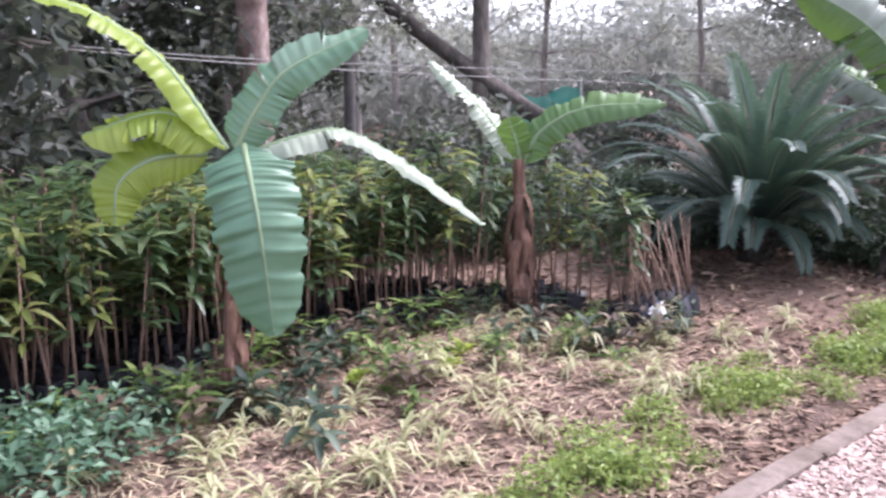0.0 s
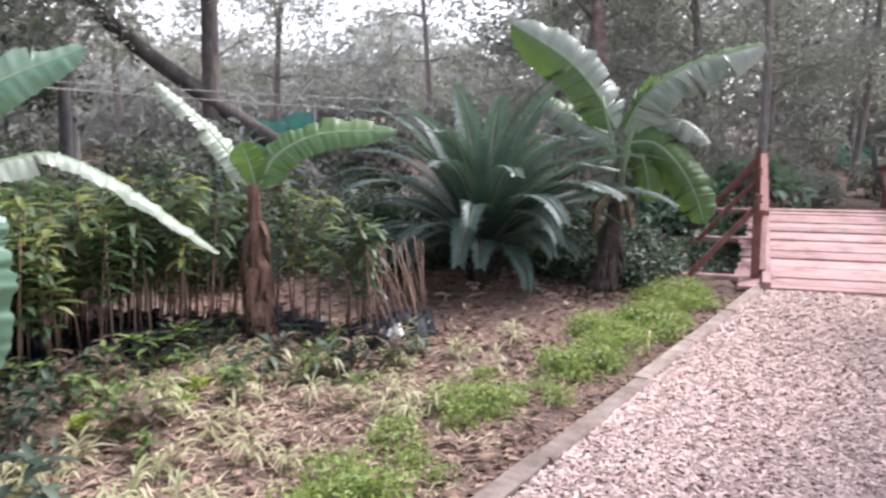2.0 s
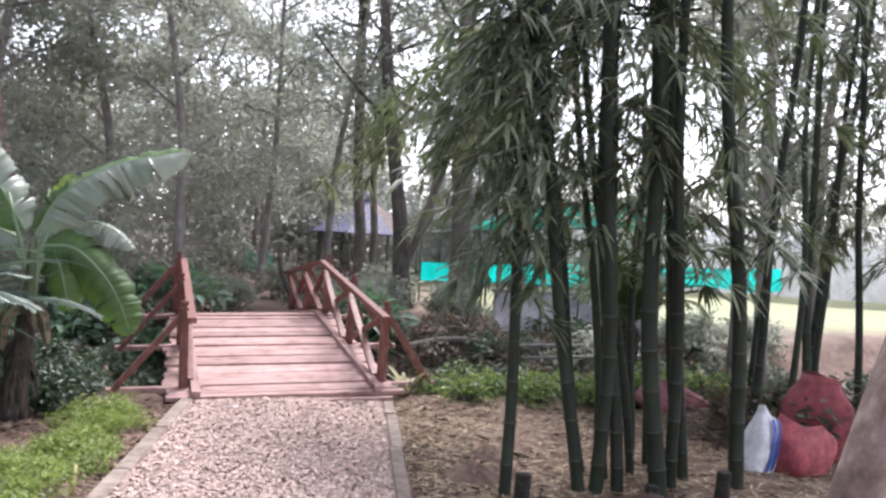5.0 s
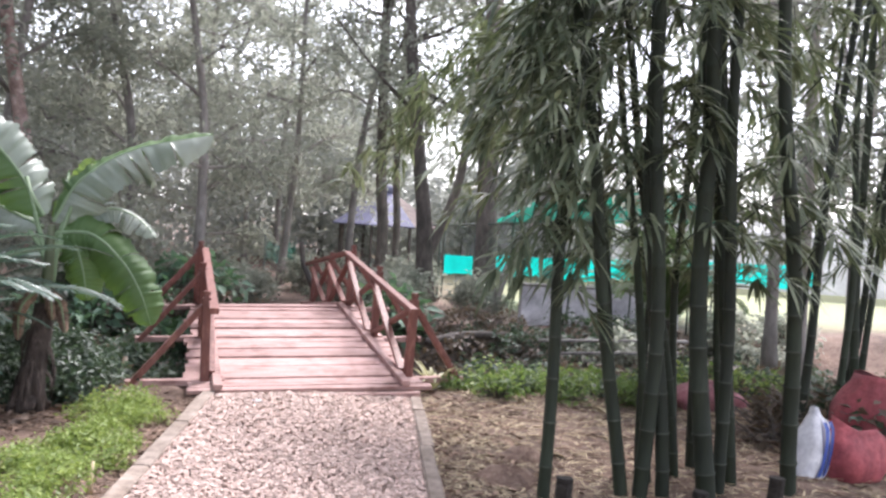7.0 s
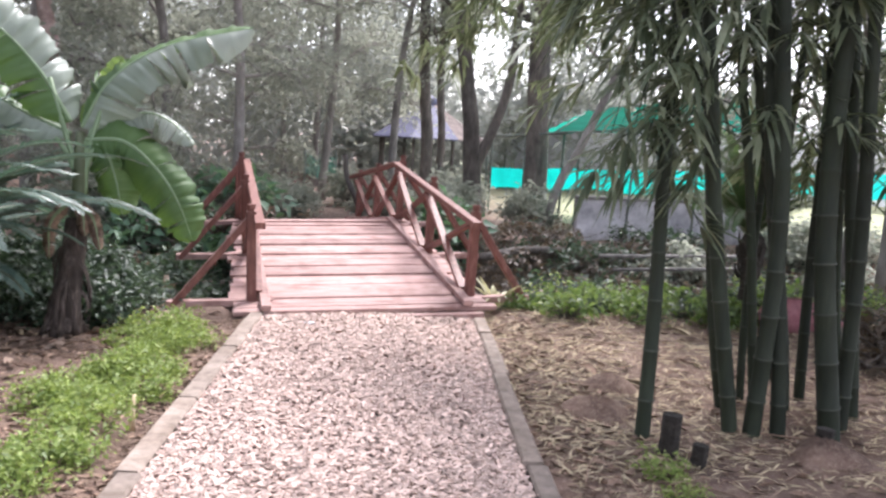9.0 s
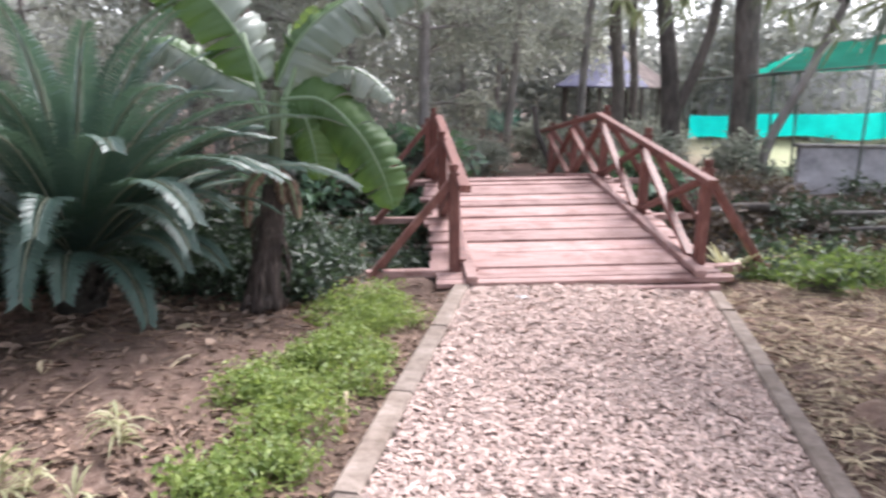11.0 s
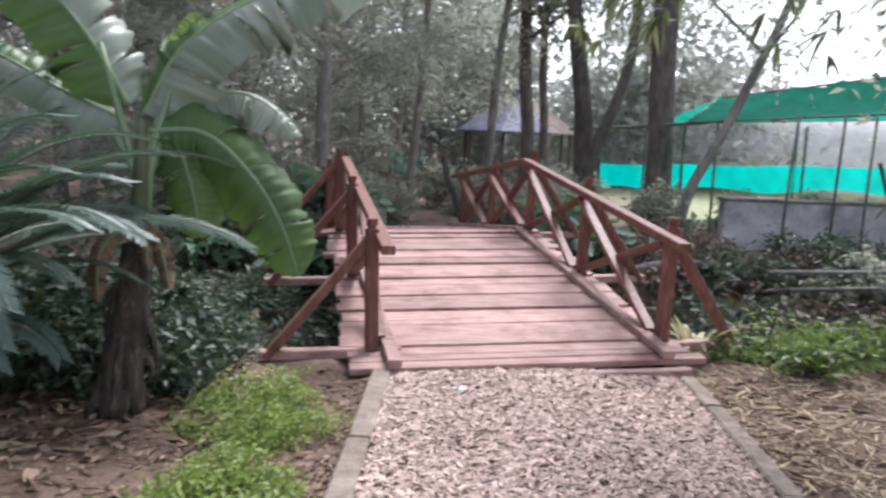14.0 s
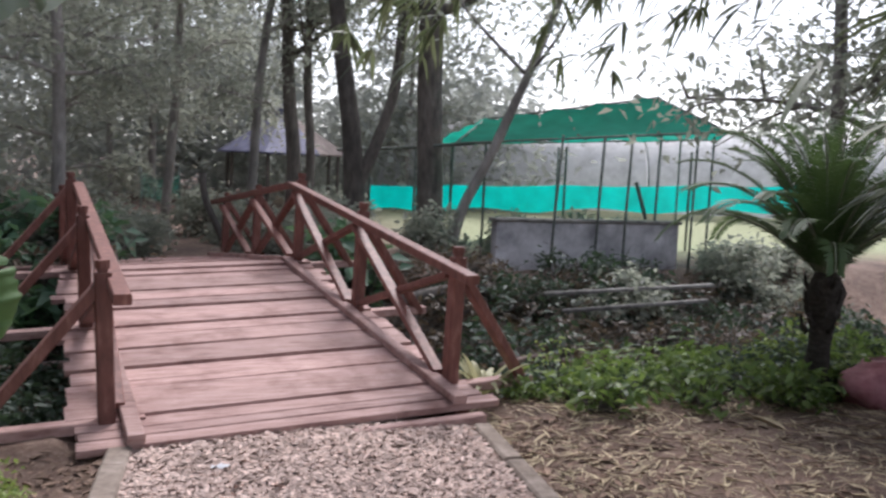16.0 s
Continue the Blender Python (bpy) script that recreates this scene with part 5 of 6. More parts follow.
# ---- trees ----
def tree_proto(label, h, r, clear, spread, leaves, size, leafmat, bark, limbs=11):
    t = thing("tree", label, "tree", "trees of the wood")
    b = Build()
    line = curve([(0, 0, -0.1), (rng.uniform(-0.15, 0.15), rng.uniform(-0.15, 0.15), h * 0.35), (rng.uniform(-0.4, 0.4), rng.uniform(-0.4, 0.4), h * 0.7), (rng.uniform(-0.6, 0.6), rng.uniform(-0.6, 0.6), h)], 16)
    b.tube(line, [r * (1.35 if i == 0 else 1) * (1 - 0.85 * i / 16) + 0.01 for i in range(17)], 10, True, 0.06)
    cs = []
    for k in range(limbs):
        s = clear + (0.97 - clear) * (k + rng.random()) / limbs
        i = min(int(s * 16), 15)
        p = line[i]
        a = k * 2.4 + rng.uniform(-0.4, 0.4)
        ln = spread * rng.uniform(0.6, 1.15) * (1.1 - 0.6 * max(0, s - 0.5))
        rise = rng.uniform(0.05, 0.6)
        d = Vector((math.cos(a), math.sin(a), rise))
        q = curve([p, p + d * ln * 0.5 + Vector((0, 0, rng.uniform(-0.1, 0.2))), p + d * ln + Vector((0, 0, rng.uniform(-0.5, 0.1)))], 6)
        b.tube(q, [r * 0.34 * (1 - 0.85 * j / 6) + 0.006 for j in range(7)], 6)
        for j in (2, 3, 4, 5, 6):
            for _ in range(2):
                e = q[j] + Vector((rng.gauss(0, 0.45), rng.gauss(0, 0.45), rng.gauss(-0.05, 0.35)))
                b.tube([q[j], (q[j] + e) / 2 + Vector((0, 0, 0.06)), e], [0.02, 0.012, 0.004], 4, False)
                cs += [tuple(e), tuple((q[j] + e) / 2)]
    part("trunk", b, bark, t)
    c = Build()
    leaf_cloud(c, cs, leaves, 0.24, size, 0.35)
    part("crown", c, leafmat, t)
    return t


def make_trees():
    dense = [tree_proto("tall dark evergreen tree with dense low foliage", 8.5, 0.16, 0.10, 2.1, 8800, 0.16, L_TREE, M_BARK, 15) for _ in range(3)]
    # These two sets wear the leaves and bark with haze in their colour.
    mid = [tree_proto("tall grey-green tree with dense foliage, haze painted pale", 8.5, 0.10, 0.12, 2.1, 10500, 0.13, L_TREE2, M_BARKL, 15) for _ in range(3)]
    airy = [tree_proto("slender tree with thin airy foliage, greyed for haze", 9.5, 0.09, 0.24, 1.9, 6800, 0.125, L_TREE2, M_BARKL, 12) for _ in range(3)]
    far = [("d", -9.2, 4.0), ("d", -8.5, 2.4), ("d", -9.8, 6.2), ("d", -11.2, 2.6), ("d", -11.5, 5.0), ("d", -13.0, 8.2), ("a", -10.3, 8.6), ("a", -13.5, 11.5), ("d", -12, 0.6), ("d", -9.5, 0.6),
           ("a", -16.0, 15.0), ("a", -14.5, 19.0), ("a", -18.0, 20.5),
           ("m", -5.0, 15.8), ("m", -3.2, 17.6), ("m", -4.8, 20.5), ("a", -6.3, 18.5), ("a", -1.9, 17.2), ("a", -0.4, 22.0), ("m", -2.4, 23.5), ("a", -0.6, 27.0), ("a", -5.2, 25.5), ("a", -7.8, 23.0), ("a", -9.5, 27.5),
           ("a", 1.1, 21.0), ("a", -1.6, 29.5), ("a", 7.0, 30.5), ("a", 3.0, 36.5), ("a", 7.5, 33.0), ("m", 1.0, 33.0), ("a", 6.3, 10.8), ("a", 8.2, 12.4), ("a", 7.0, 12.6), ("a", -11.8, 23.0), ("d", -7.4, 1.0)]
    used = {"d": 0, "a": 0, "m": 0}
    sets = {"d": dense, "a": airy, "m": mid}
    for kind, x, y in far:
        i = used[kind]
        used[kind] += 1
        s = rng.uniform(0.85, 1.2)
        m = Matrix.LocRotScale((x, y, -0.02), Euler((rng.uniform(-0.05, 0.05), rng.uniform(-0.05, 0.05), rng.uniform(0, 6.28))), None)
        p = sets[kind][i % 3]
        if i < 3:
            p.matrix_basis = m
        else:
            copy_thing(p, m)


make_trees()


def trunk_tree(label, line, r0, r1, bark, boughs, leafmat, leaves, size):
    """A tree that is seen by its stem, with a few boughs and thin foliage."""
    t = thing("tree", label, "tree")
    c = curve(line, 20)
    b = Build()
    b.tube(c, [(r0 + (r1 - r0) * i / 20) * (1 + 0.5 * math.exp(-i * 1.1)) for i in range(21)], 14, True, 0.05)
    cs = []
    for k in range(boughs):
        i = rng.randint(13, 20)
        a = rng.uniform(0, 6.28)
        ln = rng.uniform(1.0, 2.4)
        d = Vector((math.cos(a), math.sin(a), rng.uniform(0.2, 0.9)))
        q = curve([c[i], c[i] + d * ln * 0.5, c[i] + d * ln + Vector((0, 0, 0.2))], 6)
        b.tube(q, [r1 * 0.5 * (1 - 0.8 * j / 6) + 0.005 for j in range(7)], 6)
        cs += [tuple(p + Vector((rng.gauss(0, 0.3), rng.gauss(0, 0.3), rng.gauss(0, 0.25)))) for p in q[2:] for _ in range(3)]
    part("trunk", b, bark, t)
    if cs and leaves:
        f = Build()
        leaf_cloud(f, cs, leaves, 0.25, size, 0.4)
        part("crown", f, leafmat, t)


trunk_tree("tall tree with pale mottled straight trunk", [(-7.5, 5.02, -0.1), (-7.46, 5.04, 2.0), (-7.5, 5.0, 5.0), (-7.4, 5.1, 8.5)], 0.17, 0.12, M_BARKP, 9, L_TREE, 3500, 0.16)
trunk_tree("leaning bare-stemmed grey tree in the wood", [(-7.7, 11.7, -0.1), (-8.3, 11.3, 0.9), (-9.0, 10.7, 1.55), (-10.3, 9.5, 2.9), (-11.5, 8.4, 4.6)], 0.17, 0.1, M_BARK, 4, L_TREE2, 1200, 0.15)
trunk_tree("upright grey tree behind the saplings", [(-9.2, 10.55, -0.1), (-9.25, 10.5, 1.5), (-9.25, 10.5, 4), (-9.0, 10.4, 7.5)], 0.16, 0.1, M_BARK, 8, L_TREE2, 2200, 0.15)
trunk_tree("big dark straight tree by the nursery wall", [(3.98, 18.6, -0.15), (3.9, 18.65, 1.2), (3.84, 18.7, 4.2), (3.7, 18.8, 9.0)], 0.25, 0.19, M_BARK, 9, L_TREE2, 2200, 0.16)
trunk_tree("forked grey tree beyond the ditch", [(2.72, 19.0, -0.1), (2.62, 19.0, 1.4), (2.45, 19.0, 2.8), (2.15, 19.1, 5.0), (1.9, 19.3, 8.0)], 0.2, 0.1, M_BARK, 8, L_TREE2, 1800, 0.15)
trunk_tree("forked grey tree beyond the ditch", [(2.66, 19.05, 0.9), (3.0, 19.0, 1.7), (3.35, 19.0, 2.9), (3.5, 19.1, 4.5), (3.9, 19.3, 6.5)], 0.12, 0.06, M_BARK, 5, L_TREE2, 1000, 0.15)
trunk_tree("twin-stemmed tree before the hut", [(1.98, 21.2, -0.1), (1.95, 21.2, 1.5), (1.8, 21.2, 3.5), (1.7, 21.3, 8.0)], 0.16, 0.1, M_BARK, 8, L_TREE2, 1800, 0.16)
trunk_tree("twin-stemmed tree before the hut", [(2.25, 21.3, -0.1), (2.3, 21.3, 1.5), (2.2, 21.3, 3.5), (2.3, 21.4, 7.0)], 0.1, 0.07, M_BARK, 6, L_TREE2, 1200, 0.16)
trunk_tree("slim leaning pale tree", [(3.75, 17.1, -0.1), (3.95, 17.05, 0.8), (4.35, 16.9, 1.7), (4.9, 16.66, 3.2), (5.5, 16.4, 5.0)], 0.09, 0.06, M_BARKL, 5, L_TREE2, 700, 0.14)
trunk_tree("thick leaning trunk with peeling pale pinkish bark", [(2.12, 3.5, -0.1), (2.26, 3.55, 0.5), (2.52, 3.55, 1.3), (2.9, 3.6, 2.4), (3.4, 3.7, 4.5), (3.7, 3.6, 7.0)], 0.22, 0.1, M_BARKP, 8, L_TREE2, 1500, 0.16)
trunk_tree("slender tree with smooth pale trunk", [(-4.3, 15.2, -0.1), (-4.4, 15.4, 2.0), (-4.65, 15.55, 3.3), (-4.9, 15.5, 5.0), (-5.0, 15.5, 8.0)], 0.13, 0.09, M_BARKP, 6, L_TREE, 1500, 0.16)


def make_far_woods():
    b = Build()
    cs = []
    for k in range(1900):
        a = math.radians(rng.uniform(-85, 20))
        r = rng.uniform(30, 46)
        z = rng.uniform(0.2, 9.5) * (0.75 + 0.25 * math.sin(a * 9) * math.sin(a * 23 + 1))
        d = math.degrees(a)
        z *= 1 - 0.44 * (1 - step(-24, -19, d)) - 0.3 * (step(-7, -4, d) - step(-1, 2, d)) - 0.45 * step(2, 10, d)
        cs.append((r * math.sin(a), r * math.cos(a), z))
    # The pale leaf colour stands in for haze over the far wood.
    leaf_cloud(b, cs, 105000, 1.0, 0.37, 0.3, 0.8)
    whole("far_woods", b, L_FAR, "distant wood behind the garden, haze painted into grey-green leaves", "wood", "stuff")
    b = Build()
    cs = []
    for k in range(500):
        a = math.radians(rng.uniform(20, 75))
        r = rng.uniform(120, 160)
        cs.append((r * math.sin(a), r * math.cos(a), rng.uniform(0.2, 10.0) * (0.7 + 0.3 * math.sin(a * 31))))
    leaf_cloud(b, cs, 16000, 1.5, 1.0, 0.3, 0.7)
    whole("far_trees", b, L_FAR, "distant tree line beyond the open field, leaves paled for haze", "tree line", "stuff")


make_far_woods()


# ---- nursery shelter, hut, sacks ----
def make_nursery():
    # low wall
    w = thing("low_wall", "low stained grey rendered garden wall", "wall", "", "structure")
    b = Build()
    b.beam((3.9, 15.62, 0.30), (6.95, 15.7, 0.30), 0.18, 0.82, (0, 0, 1), 0.01)
    part("wall_face", b, M_WALL, w, "", False)
    b = Build()
    b.beam((3.86, 15.62, 0.725), (6.99, 15.7, 0.725), 0.24, 0.05, (0, 0, 1), 0.012)
    part("coping", b, M_STONE, w, "", False)
    # shelter
    s = thing("shade_shelter", "shade shelter with sagging green net roof on thin poles", "shelter")
    corners = {"fr": (7.25, 15.0, 2.12), "fl": (3.9, 17.4, 1.80), "rr": (9.5, 18.2, 2.15), "rl": (4.6, 21.0, 1.85), "ar": (7.25, 16.9, 2.72), "al": (5.0, 18.9, 2.3)}

    def net(a, bb, c, d, sag):
        g = Build()
        n = 12
        for i in range(n + 1):
            for j in range(n + 1):
                p = Vector(a).lerp(Vector(bb), i / n).lerp(Vector(d).lerp(Vector(c), i / n), j / n)
                p.z -= sag * math.sin(math.pi * i / n) * math.sin(math.pi * j / n) + 0.045 * math.sin(i * 2.2 + j) * math.sin(j * 1.1 + 1)
                g.v.append(tuple(p))
        for i in range(n):
            for j in range(n):
                o = i * (n + 1) + j
                g.f.append((o, o + 1, o + n + 2, o + n + 1))
        return g
    part("net", net(corners["fl"], corners["fr"], corners["ar"], corners["al"], 0.12), M_NET, s)
    part("net", net(corners["rl"], corners["rr"], corners["ar"], corners["al"], 0.12), M_NET, s)
    part("net", net(corners["fr"], corners["rr"], corners["ar"], corners["ar"], 0.06), M_NET, s)
    for a, c in (("fl", "fr"), ("fr", "rr"), ("ar", "al"), ("fr", "ar"), ("fl", "al"), ("rl", "rr")):
        b = Build()
        b.tube([corners[a], corners[c]], 0.018, 6)
        part("rafter", b, M_POLE, s)
    for k in range(1, 6):
        q = k / 6
        for a, c, d, e in (("fl", "fr", "al", "ar"), ("rl", "rr", "al", "ar")):
            p0 = Vector(corners[a]).lerp(Vector(corners[c]), q)
            p1 = Vector(corners[d]).lerp(Vector(corners[e]), q)
            b = Build()
            b.tube([p0 - Vector((0, 0, 0.03)), (p0 + p1) / 2 - Vector((0, 0, 0.17)), p1 - Vector((0, 0, 0.03))], 0.013, 5)
            part("purlin", b, M_POLE, s)
    for x, y, zt, lean in ((4.72, 15.45, 1.95, 0.1), (5.46, 15.5, 1.98, 0.06), (5.9, 15.45, 2.0, 0.05), (7.02, 15.4, 2.1, 0.02), (4.35, 17.2, 1.85, 0), (6.6, 15.75, 2.05, 0.03), (5.0, 20.6, 1.85, 0), (6.9, 19.7, 1.9, 0), (8.8, 18.4, 2.1, 0), (7.9, 16.2, 2.1, 0.02)):
        b = Build()
        b.tube([(x, y, -0.05), (x + lean * 0.4, y, zt * 0.5), (x + lean, y, zt)], 0.02, 6)
        part("pole", b, M_POLE, s)
    b = Build()
    b.tube([(3.0, 22.0, 1.66), (3.6, 19.6, 1.72), (4.2, 17.3, 1.82)], 0.03, 6)
    part("eave_beam", b, M_POLE, s)
    for x, y in ((3.1, 21.6), (3.3, 20.8), (3.75, 19.0)):
        b = Build()
        b.tube([(x, y, -0.05), (x, y, 1.72)], 0.025, 6)
        part("pole", b, M_POLE, s)
    b = Build()
    b.tube([(6.35, 15.6, 0.78), (6.12, 15.55, 1.32)], 0.03, 6)
    part("prop", b, M_POLE, s)
    # turquoise barrier
    t = thing("turquoise_screen", "bright turquoise plastic sheet stretched between posts", "screen")
    line = [(3.45, 21.1), (5.0, 20.6), (7.0, 19.6), (9.1, 18.5), (11.0, 17.6)]
    for k, (a, c) in enumerate(zip(line, line[1:])):
        g = Build()
        for i in range(11):
            f = i / 10
            x, y = a[0] + (c[0] - a[0]) * f, a[1] + (c[1] - a[1]) * f
            wv = 0.04 * math.sin(f * 14 + k)
            lift = -0.1 + 0.05 * (x - 3.4)
            g.v += [(x, y + wv, lift + 0.58 + 0.05 * math.sin(f * 6.28)), (x, y + wv * 0.4, lift + 0.82), (x, y - wv, lift + 1.08 - 0.03 * math.sin(f * 3.14))]
        for i in range(10):
            g.f += [(3 * i, 3 * i + 3, 3 * i + 4, 3 * i + 1), (3 * i + 1, 3 * i + 4, 3 * i + 5, 3 * i + 2)]
        part("sheet", g, M_CYAN, t)
        b = Build()
        b.tube([(a[0], a[1] - 0.05, -0.05), (a[0], a[1] - 0.05, 1.9)], 0.025, 6)
        part("post", b, M_POLE, t)
    g = thing("tunnel_house", "pale milky plastic tunnel house beyond the screen", "greenhouse")
    for k in range(5):
        b = Build()
        x0, y0 = 6.0 + 4.2 * k, 31.5 - 1.7 * k
        for i in range(13):
            a = math.pi * i / 12
            for dx, dy in ((0, 0), (4.15, -1.68)):
                b.v.append((x0 + dx + 1.2 * (1 - math.cos(a)), y0 + dy + 3.0 * (1 - math.cos(a)), 0.2 + 2.7 * math.sin(a) ** 0.7))
        for i in range(12):
            b.f.append((2 * i, 2 * i + 1, 2 * i + 3, 2 * i + 2))
        part("plastic_sheet", b, M_MIST, g)
        b = Build()
        b.tube([(x0 + 1.2 * (1 - math.cos(math.pi * i / 12)), y0 + 3.0 * (1 - math.cos(math.pi * i / 12)), 0.2 + 2.72 * math.sin(math.pi * i / 12) ** 0.7) for i in range(13)], 0.03, 6)
        part("hoop", b, M_POLE, g)
    # hut
    h = thing("round_hut", "small open hut with blue-violet pyramid sheet roof", "hut")
    cx, cy, ez, r = 2.86, 28.5, 1.57, 1.85
    n = 8
    for k in range(n):
        a0, a1 = 2 * math.pi * (k + 0.5) / n, 2 * math.pi * (k + 1.5) / n
        b = Build()
        e0 = Vector((cx + r * math.cos(a0), cy + r * math.sin(a0), ez))
        e1 = Vector((cx + r * math.cos(a1), cy + r * math.sin(a1), ez))
        top0 = Vector((cx + 0.25 * math.cos(a0), cy + 0.25 * math.sin(a0), ez + 1.03))
        top1 = Vector((cx + 0.25 * math.cos(a1), cy + 0.25 * math.sin(a1), ez + 1.03))
        dn = Vector((0, 0, -0.04))
        b.add([e0, e1, top1, top0, e0 + dn, e1 + dn, top1 + dn, top0 + dn], [(0, 1, 2, 3), (7, 6, 5, 4), (0, 4, 5, 1), (1, 5, 6, 2), (2, 6, 7, 3), (3, 7, 4, 0)])
        part("roof_panel", b, M_THATCH if math.cos((a0 + a1) / 2) > 0.3 else M_ROOF, h, "", False)
        b = Build()
        p = Vector((cx + (r - 0.3) * math.cos(a0), cy + (r - 0.3) * math.sin(a0), 0))
        b.tube([p + Vector((0, 0, -0.1)), p + Vector((0, 0, ez + 0.1))], 0.05, 8)
        part("post", b, M_BARK, h)
    b = Build()
    b.tube([(cx, cy, ez + 0.98), (cx, cy, ez + 1.2), (cx, cy, ez + 1.33)], [0.27, 0.25, 0.05], 8)
    part("roof_cap", b, M_ROOF, h)
    # net seen through the trees
    f = thing("green_net_fence", "torn teal shade net screen seen through trees", "fence")
    for a, c in (((-12.8, 15.4), (-11.6, 16.6)),):
        g = Build()
        for i in range(9):
            q = i / 8
            x, y = a[0] + (c[0] - a[0]) * q, a[1] + (c[1] - a[1]) * q
            g.v += [(x, y, 0.6 + 0.3 * q + 0.05 * math.sin(i)), (x, y + 0.05 * math.sin(i * 2), 1.1), (x, y, 1.3 + 0.3 * q + 0.08 * math.sin(i * 1.3))]
        for i in range(8):
            g.f += [(3 * i, 3 * i + 3, 3 * i + 4, 3 * i + 1), (3 * i + 1, 3 * i + 4, 3 * i + 5, 3 * i + 2)]
        part("net", g, M_TEAL, f)
        for p in (a, c):
            b = Build()
            b.tube([(p[0], p[1], -0.05), (p[0], p[1], 1.8)], 0.03, 6)
            part("post", b, M_POLE, f)


make_nursery()


def make_net_heap():
    t = thing("net_screen", "small green shade net slung between stakes beyond the bridge", "net")
    g = Build()
    for i in range(13):
        q = i / 12
        x, y = -0.85 + 0.8 * q, 24.0 + 0.15 * math.sin(4 * q)
        top = 1.02 - 0.16 * math.sin(math.pi * q) + 0.03 * math.sin(11 * q)
        g.v += [(x, y, 0.42 + 0.05 * math.sin(9 * q)), (x, y + 0.06 * math.sin(7 * q), 0.7), (x, y, top)]
    for i in range(12):
        g.f += [(3 * i, 3 * i + 3, 3 * i + 4, 3 * i + 1), (3 * i + 1, 3 * i + 4, 3 * i + 5, 3 * i + 2)]
    part("net", g, M_THIN, t)
    for x in (-0.85, -0.05):
        b = Build()
        b.tube([(x, 24.0, -0.05), (x + 0.02, 24.0, 0.5), (x, 24.0, 1.15)], 0.022, 6)
        part("stake", b, M_POLE, t)


make_net_heap()


def make_scrap():
    g = Build()
    for i in range(5):
        for j in range(4):
            g.v.append((-0.5 + 0.022 * i + 0.003 * math.sin(3 * j), 8.355 + 0.014 * j + 0.004 * math.sin(2 * i), 0.045 + 0.008 * math.sin(2.2 * i + j)))
    for i in range(4):
        for j in range(3):
            g.f.append((4 * i + j, 4 * i + j + 4, 4 * i + j + 5, 4 * i + j + 1))
    whole("paper_scrap", g, M_SACKW, "small crumpled white paper scrap on the chips", "paper")


make_scrap()


def sack(label, at, size, turn, material, lean=0, stripe=None):
    """A filled, slumped woven sack with creases and a gathered mouth."""
    t = thing("sack", label, "sack", "", "", at, turn)
    b = Build()
    n, m = 16, 22
    sx, sy, sz = size
    ph = at[0] * 3 + at[1]
    for i in range(n + 1):
        s = i / n
        w = max(0.3, math.sin(math.pi * min(1, 0.24 + 0.7 * s))) ** 0.5
        for k in range(m):
            a = 2 * math.pi * k / m
            cr = 1 + 0.06 * math.sin(3 * a + 5 * s + ph) + 0.035 * math.sin(7 * a - 9 * s + ph) + 0.02 * math.sin(13 * a + 15 * s)
            x = sx / 2 * w * math.copysign(abs(math.cos(a)) ** 0.6, math.cos(a)) * cr
            y = sy / 2 * w * math.copysign(abs(math.sin(a)) ** 0.6, math.sin(a)) * cr
            top = s * sz * (1 - 0.18 * step(0.3, 1, s) * (0.5 + 0.5 * math.sin(2 * a + ph)) - 0.12 * s * math.cos(a))
            b.v.append((x + lean * s * sz, y, top))
    for i in range(n):
        for k in range(m):
            b.f.append((i * m + k, i * m + (k + 1) % m, (i + 1) * m + (k + 1) % m, (i + 1) * m + k))
    b.f.append(tuple(range(m - 1, -1, -1)))
    b.f.append(tuple(n * m + k for k in range(m)))
    part("bag", b, material, t)
    if stripe:
        for off, wd in ((-0.035, 0.055), (0.045, 0.05)):
            g = Build()
            for i in range(9):
                s = 0.12 + 0.76 * i / 8
                w = (math.sin(math.pi * min(1, 0.16 + 0.8 * s)) ** 0.45) * (1 - 0.55 * step(0.8, 1.0, s))
                y = -sy / 2 * w * 1.06 - 0.012
                g.v += [(off - wd / 2 + lean * s * sz, y, s * sz), (off + wd / 2 + lean * s * sz, y, s * sz)]
            for i in range(8):
                g.f.append((2 * i, 2 * i + 1, 2 * i + 3, 2 * i + 2))
            part("stripe", g, stripe, t, "blue printed stripe")


sack("white woven sack with blue stripes leaning on red sack", (3.56, 6.42, -0.02), (0.34, 0.22, 0.50), 30, M_SACKW, 0.3, M_BLUE)
sack("faded red woven sack slumped on the soil", (4.0, 6.55, -0.02), (0.62, 0.45, 0.42), 20, M_SACKR, 0.1)
sack("faded red woven sack propped behind another", (4.42, 6.95, -0.02), (0.62, 0.42, 0.72), -15, M_SACKR, 0.1)
sack("pink woven sack lying by the palm", (4.05, 8.85, -0.02), (0.78, 0.42, 0.30), 8, M_SACKP, 0)


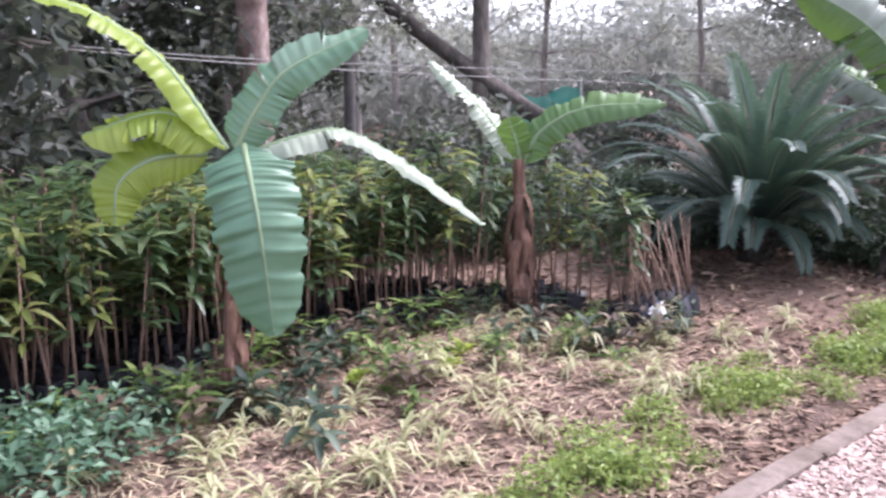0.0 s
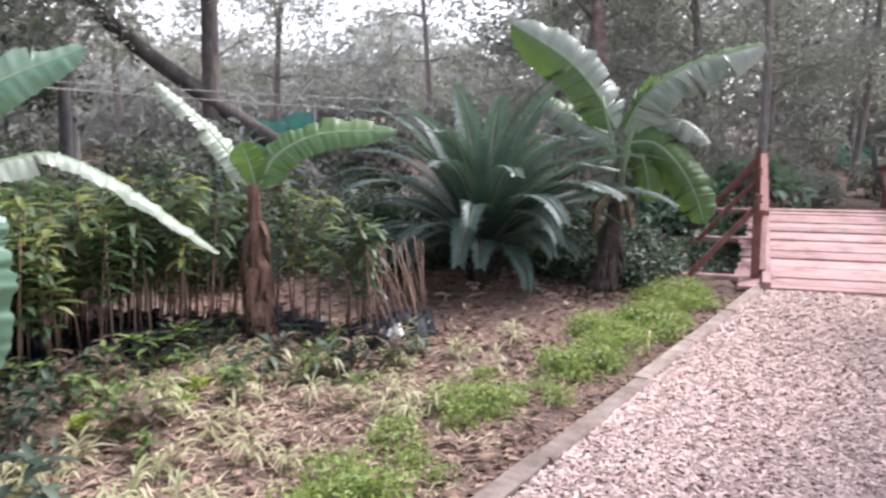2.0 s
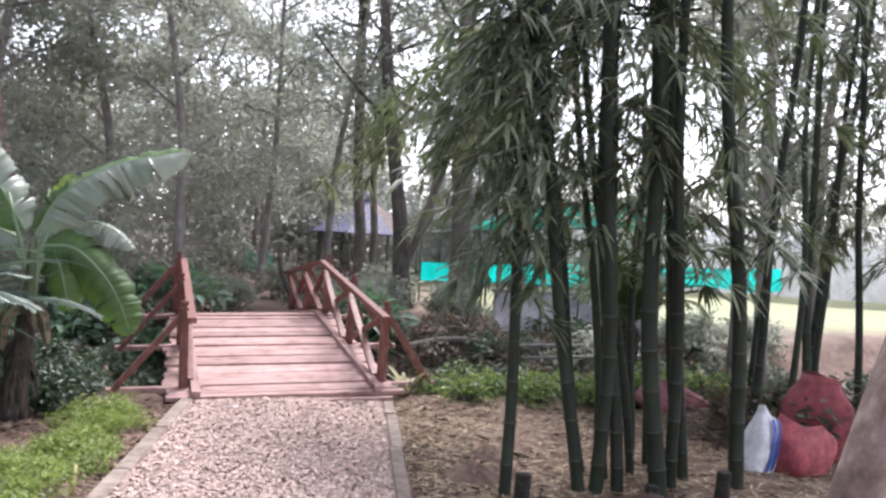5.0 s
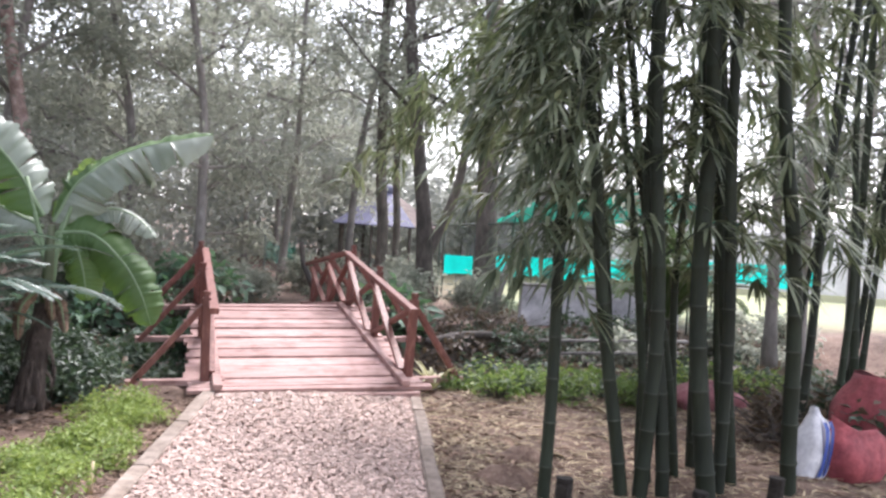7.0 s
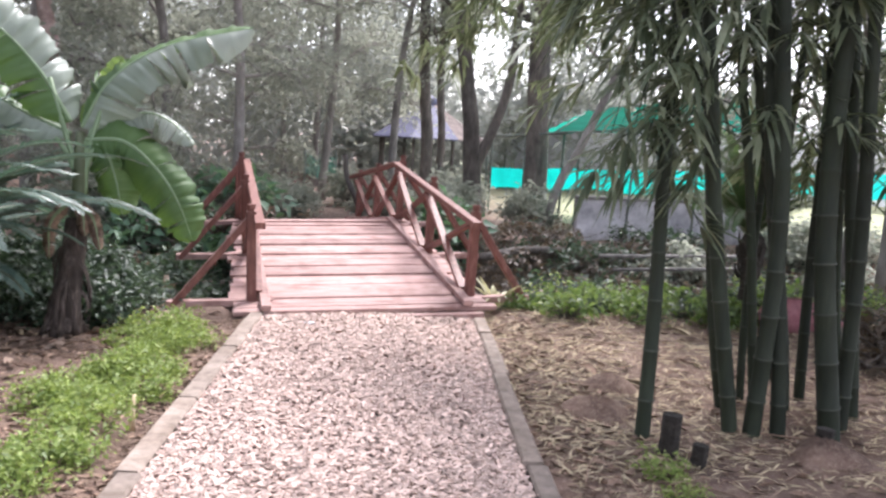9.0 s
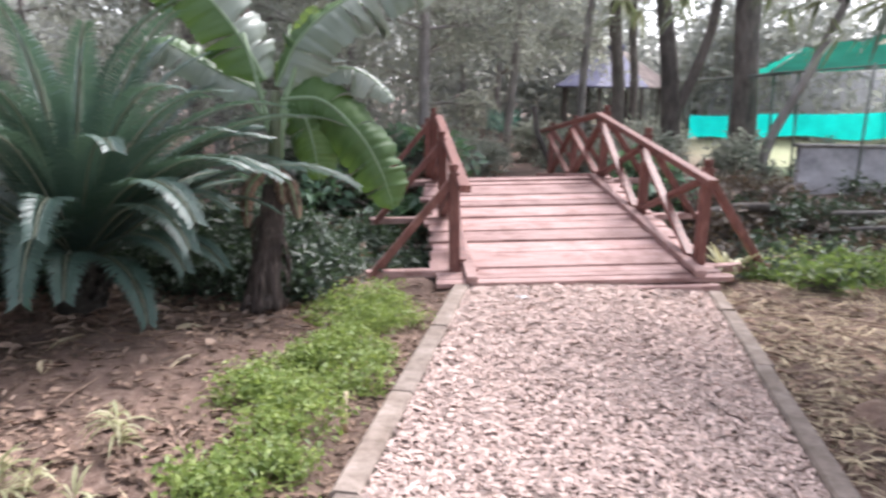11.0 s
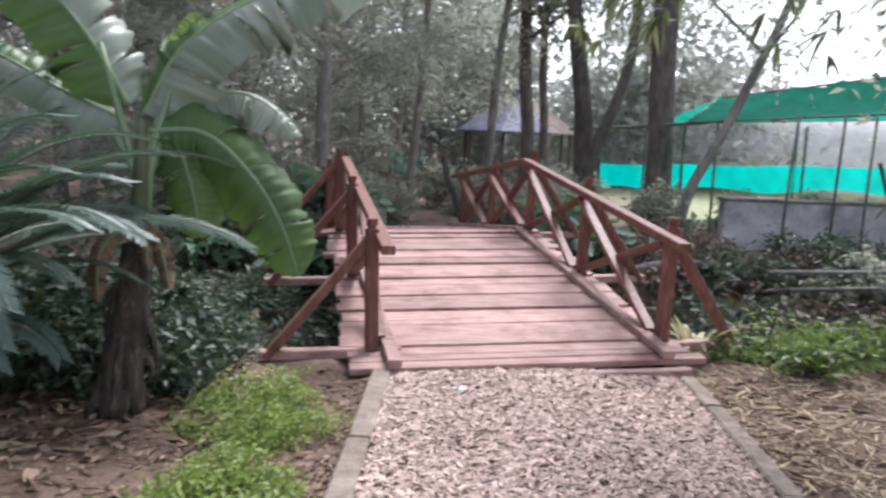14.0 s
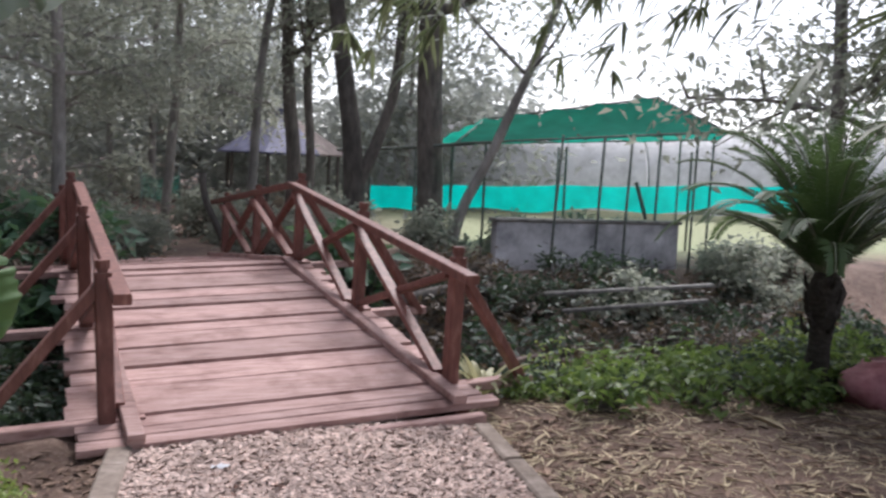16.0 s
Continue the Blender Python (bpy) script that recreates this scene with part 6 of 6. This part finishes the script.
def make_debris():
    protos = []
    for k in range(4):
        b = Build()
        r = 0.09
        n, m = 6, 8
        sd = rng.uniform(0, 9)
        for i in range(n + 1):
            th = math.pi * i / n
            for j in range(m):
                a = 2 * math.pi * j / m
                q = r * (1 + 0.25 * math.sin(2 * a + sd + i) + 0.15 * math.sin(3 * th + sd * 2))
                b.v.append((q * math.sin(th) * math.cos(a) * 1.4, q * math.sin(th) * math.sin(a), q * math.cos(th) * 0.6))
        for i in range(n):
            for j in range(m):
                b.f.append((i * m + j, i * m + (j + 1) % m, (i + 1) * m + (j + 1) % m, (i + 1) * m + j))
        protos.append(whole("rubble_stone", b, M_STONE, "rough grey rubble stone on the ditch bank", "stone", "", False, "rubble on the bank"))
    spots = [(rng.uniform(1.6, 8.0), rng.uniform(11.0, 15.0)) for _ in range(150)] + [(rng.uniform(-3, -1.2), rng.uniform(10, 15)) for _ in range(24)]
    scatter(protos, spots, 0.4, 1.7)
    for a, c, w, lab in (((3.6, 13.3, 0.03), (6.2, 13.7, 0.06), 0.09, "weathered grey board lying on the bank"), ((3.7, 13.0, -0.12), (5.9, 13.4, -0.09), 0.07, "weathered grey board lying on the bank"), ((1.9, 13.6, -0.1), (3.2, 14.0, 0.0), 0.12, "rounded grey log on the far bank"), ((1.75, 10.25, -0.02), (2.5, 10.5, -0.08), 0.05, "dry stick among weeds"), ((-2.6, 11.4, -0.35), (-1.1, 12.0, -0.3), 0.07, "pale dry branch over the ditch"), ((-2.2, 14.6, 0.02), (0.1, 15.6, 0.05), 0.07, "pale dry branch on the ground")):
        b = Build()
        if "log" in lab or "branch" in lab or "stick" in lab:
            b.tube(curve([a, ((a[0] + c[0]) / 2, (a[1] + c[1]) / 2 + 0.08, (a[2] + c[2]) / 2 + 0.04), c], 8), w * 0.5, 8, True, 0.08)
        else:
            b.beam(a, c, w, 0.04)
        whole("board" if "board" in lab else "branch", b, M_STONE if "board" in lab else M_BARK if "log" in lab else M_BARKP, lab, "board" if "board" in lab else "branch")
    t = thing("crooked_stem", "thin crooked bare stem beyond the bridge", "stem")
    b = Build()
    b.tube(curve([(0.35, 17.2, -0.05), (0.25, 17.1, 0.35), (0.05, 17.2, 0.8), (0.0, 17.2, 1.2)], 10), 0.05, 7, True, 0.1)
    part("trunk", b, M_BARK, t)
    for x, y, r, h in ((1.40, 5.56, 0.05, 0.24), (1.5, 5.42, 0.04, 0.13), (2.9, 5.75, 0.05, 0.2), (2.35, 5.7, 0.05, 0.12)):
        b = Build()
        b.tube([(x, y, -0.04), (x + 0.01, y, h * 0.5), (x + 0.015, y, h)], [r * 1.15, r, r * 1.02], 10, True, 0.05)
        whole("bamboo_stump", b, M_CTRUNK, "dark cut bamboo stump in the soil", "stump", "", False, "cut bamboo stumps")
    b = Build()
    b.tube([(-1.34, 6.0, -0.03), (-1.33, 5.99, 0.09), (-1.325, 6.0, 0.17)], [0.016, 0.013, 0.009], 7, True, 0.1)
    whole("peg", b, M_STRAW, "short pale dry stick standing by the kerb", "stick")
    dry = []
    for k in range(3):
        b = Build()
        b.blade((0, 0, 0.015), (1, 0.1, 0.12), (0, 1, 0.2), 0.26 + 0.06 * k, 0.08, 0.14, 6, 0.5)
        dry.append(whole("dry_leaf", b, (M_STRAW, M_LITTER, M_STRAW)[k], "large curled pale dry leaf on soil", "dry leaf", "", True, "dry leaves on the soil"))
    scatter(dry, [(-2.45, 7.95), (-2.05, 7.9), (-2.6, 8.1), (-2.9, 7.9), (-2.0, 7.6), (-3.1, 7.2), (-2.6, 7.3), (-3.7, 7.0), (-2.3, 6.9), (-3.0, 6.5), (1.5, 7.4), (1.9, 6.9), (2.4, 7.3), (1.3, 8.2), (-2.75, 5.55), (-2.5, 6.1), (1.75, 8.3), (2.8, 8.4), (3.2, 7.5)], 0.5, 1.1)
    mounds = []
    for k in range(2):
        b = Build()
        n, m = 8, 14
        for i in range(n + 1):
            r = i / n
            for j in range(m):
                a = 2 * math.pi * j / m
                q = 0.24 * r * (1 + 0.15 * math.sin(3 * a + k) + 0.08 * math.sin(5 * a))
                b.v.append((q * math.cos(a), q * math.sin(a), 0.13 * (1 - r * r) + 0.015 * math.sin(7 * a + 9 * r) * (1 - r) - 0.02))
        for i in range(n):
            for j in range(m):
                b.f.append((i * m + j, i * m + (j + 1) % m, (i + 1) * m + (j + 1) % m, (i + 1) * m + j))
        mounds.append(whole("soil_mound", b, M_SOIL, "small mound of bare brown soil", "mound", "", True, "soil mounds"))
    scatter(mounds, [(1.55, 6.9), (1.3, 6.35), (2.3, 5.6)], 0.8, 1.2)
    # cables
    for a, m, c in (((-6.95, 0.6, 2.16), (-6.4, 4.6, 1.86), (-6.0, 11.0, 1.64)), ((-6.95, 0.6, 2.22), (-6.45, 4.6, 1.91), (-5.2, 13.5, 1.75))):
        b = Build()
        b.tube(curve([a, m, c], 24), 0.006, 5)
        whole("cable", b, M_CABLE, "thin grey cable strung between trees", "cable")


make_debris()
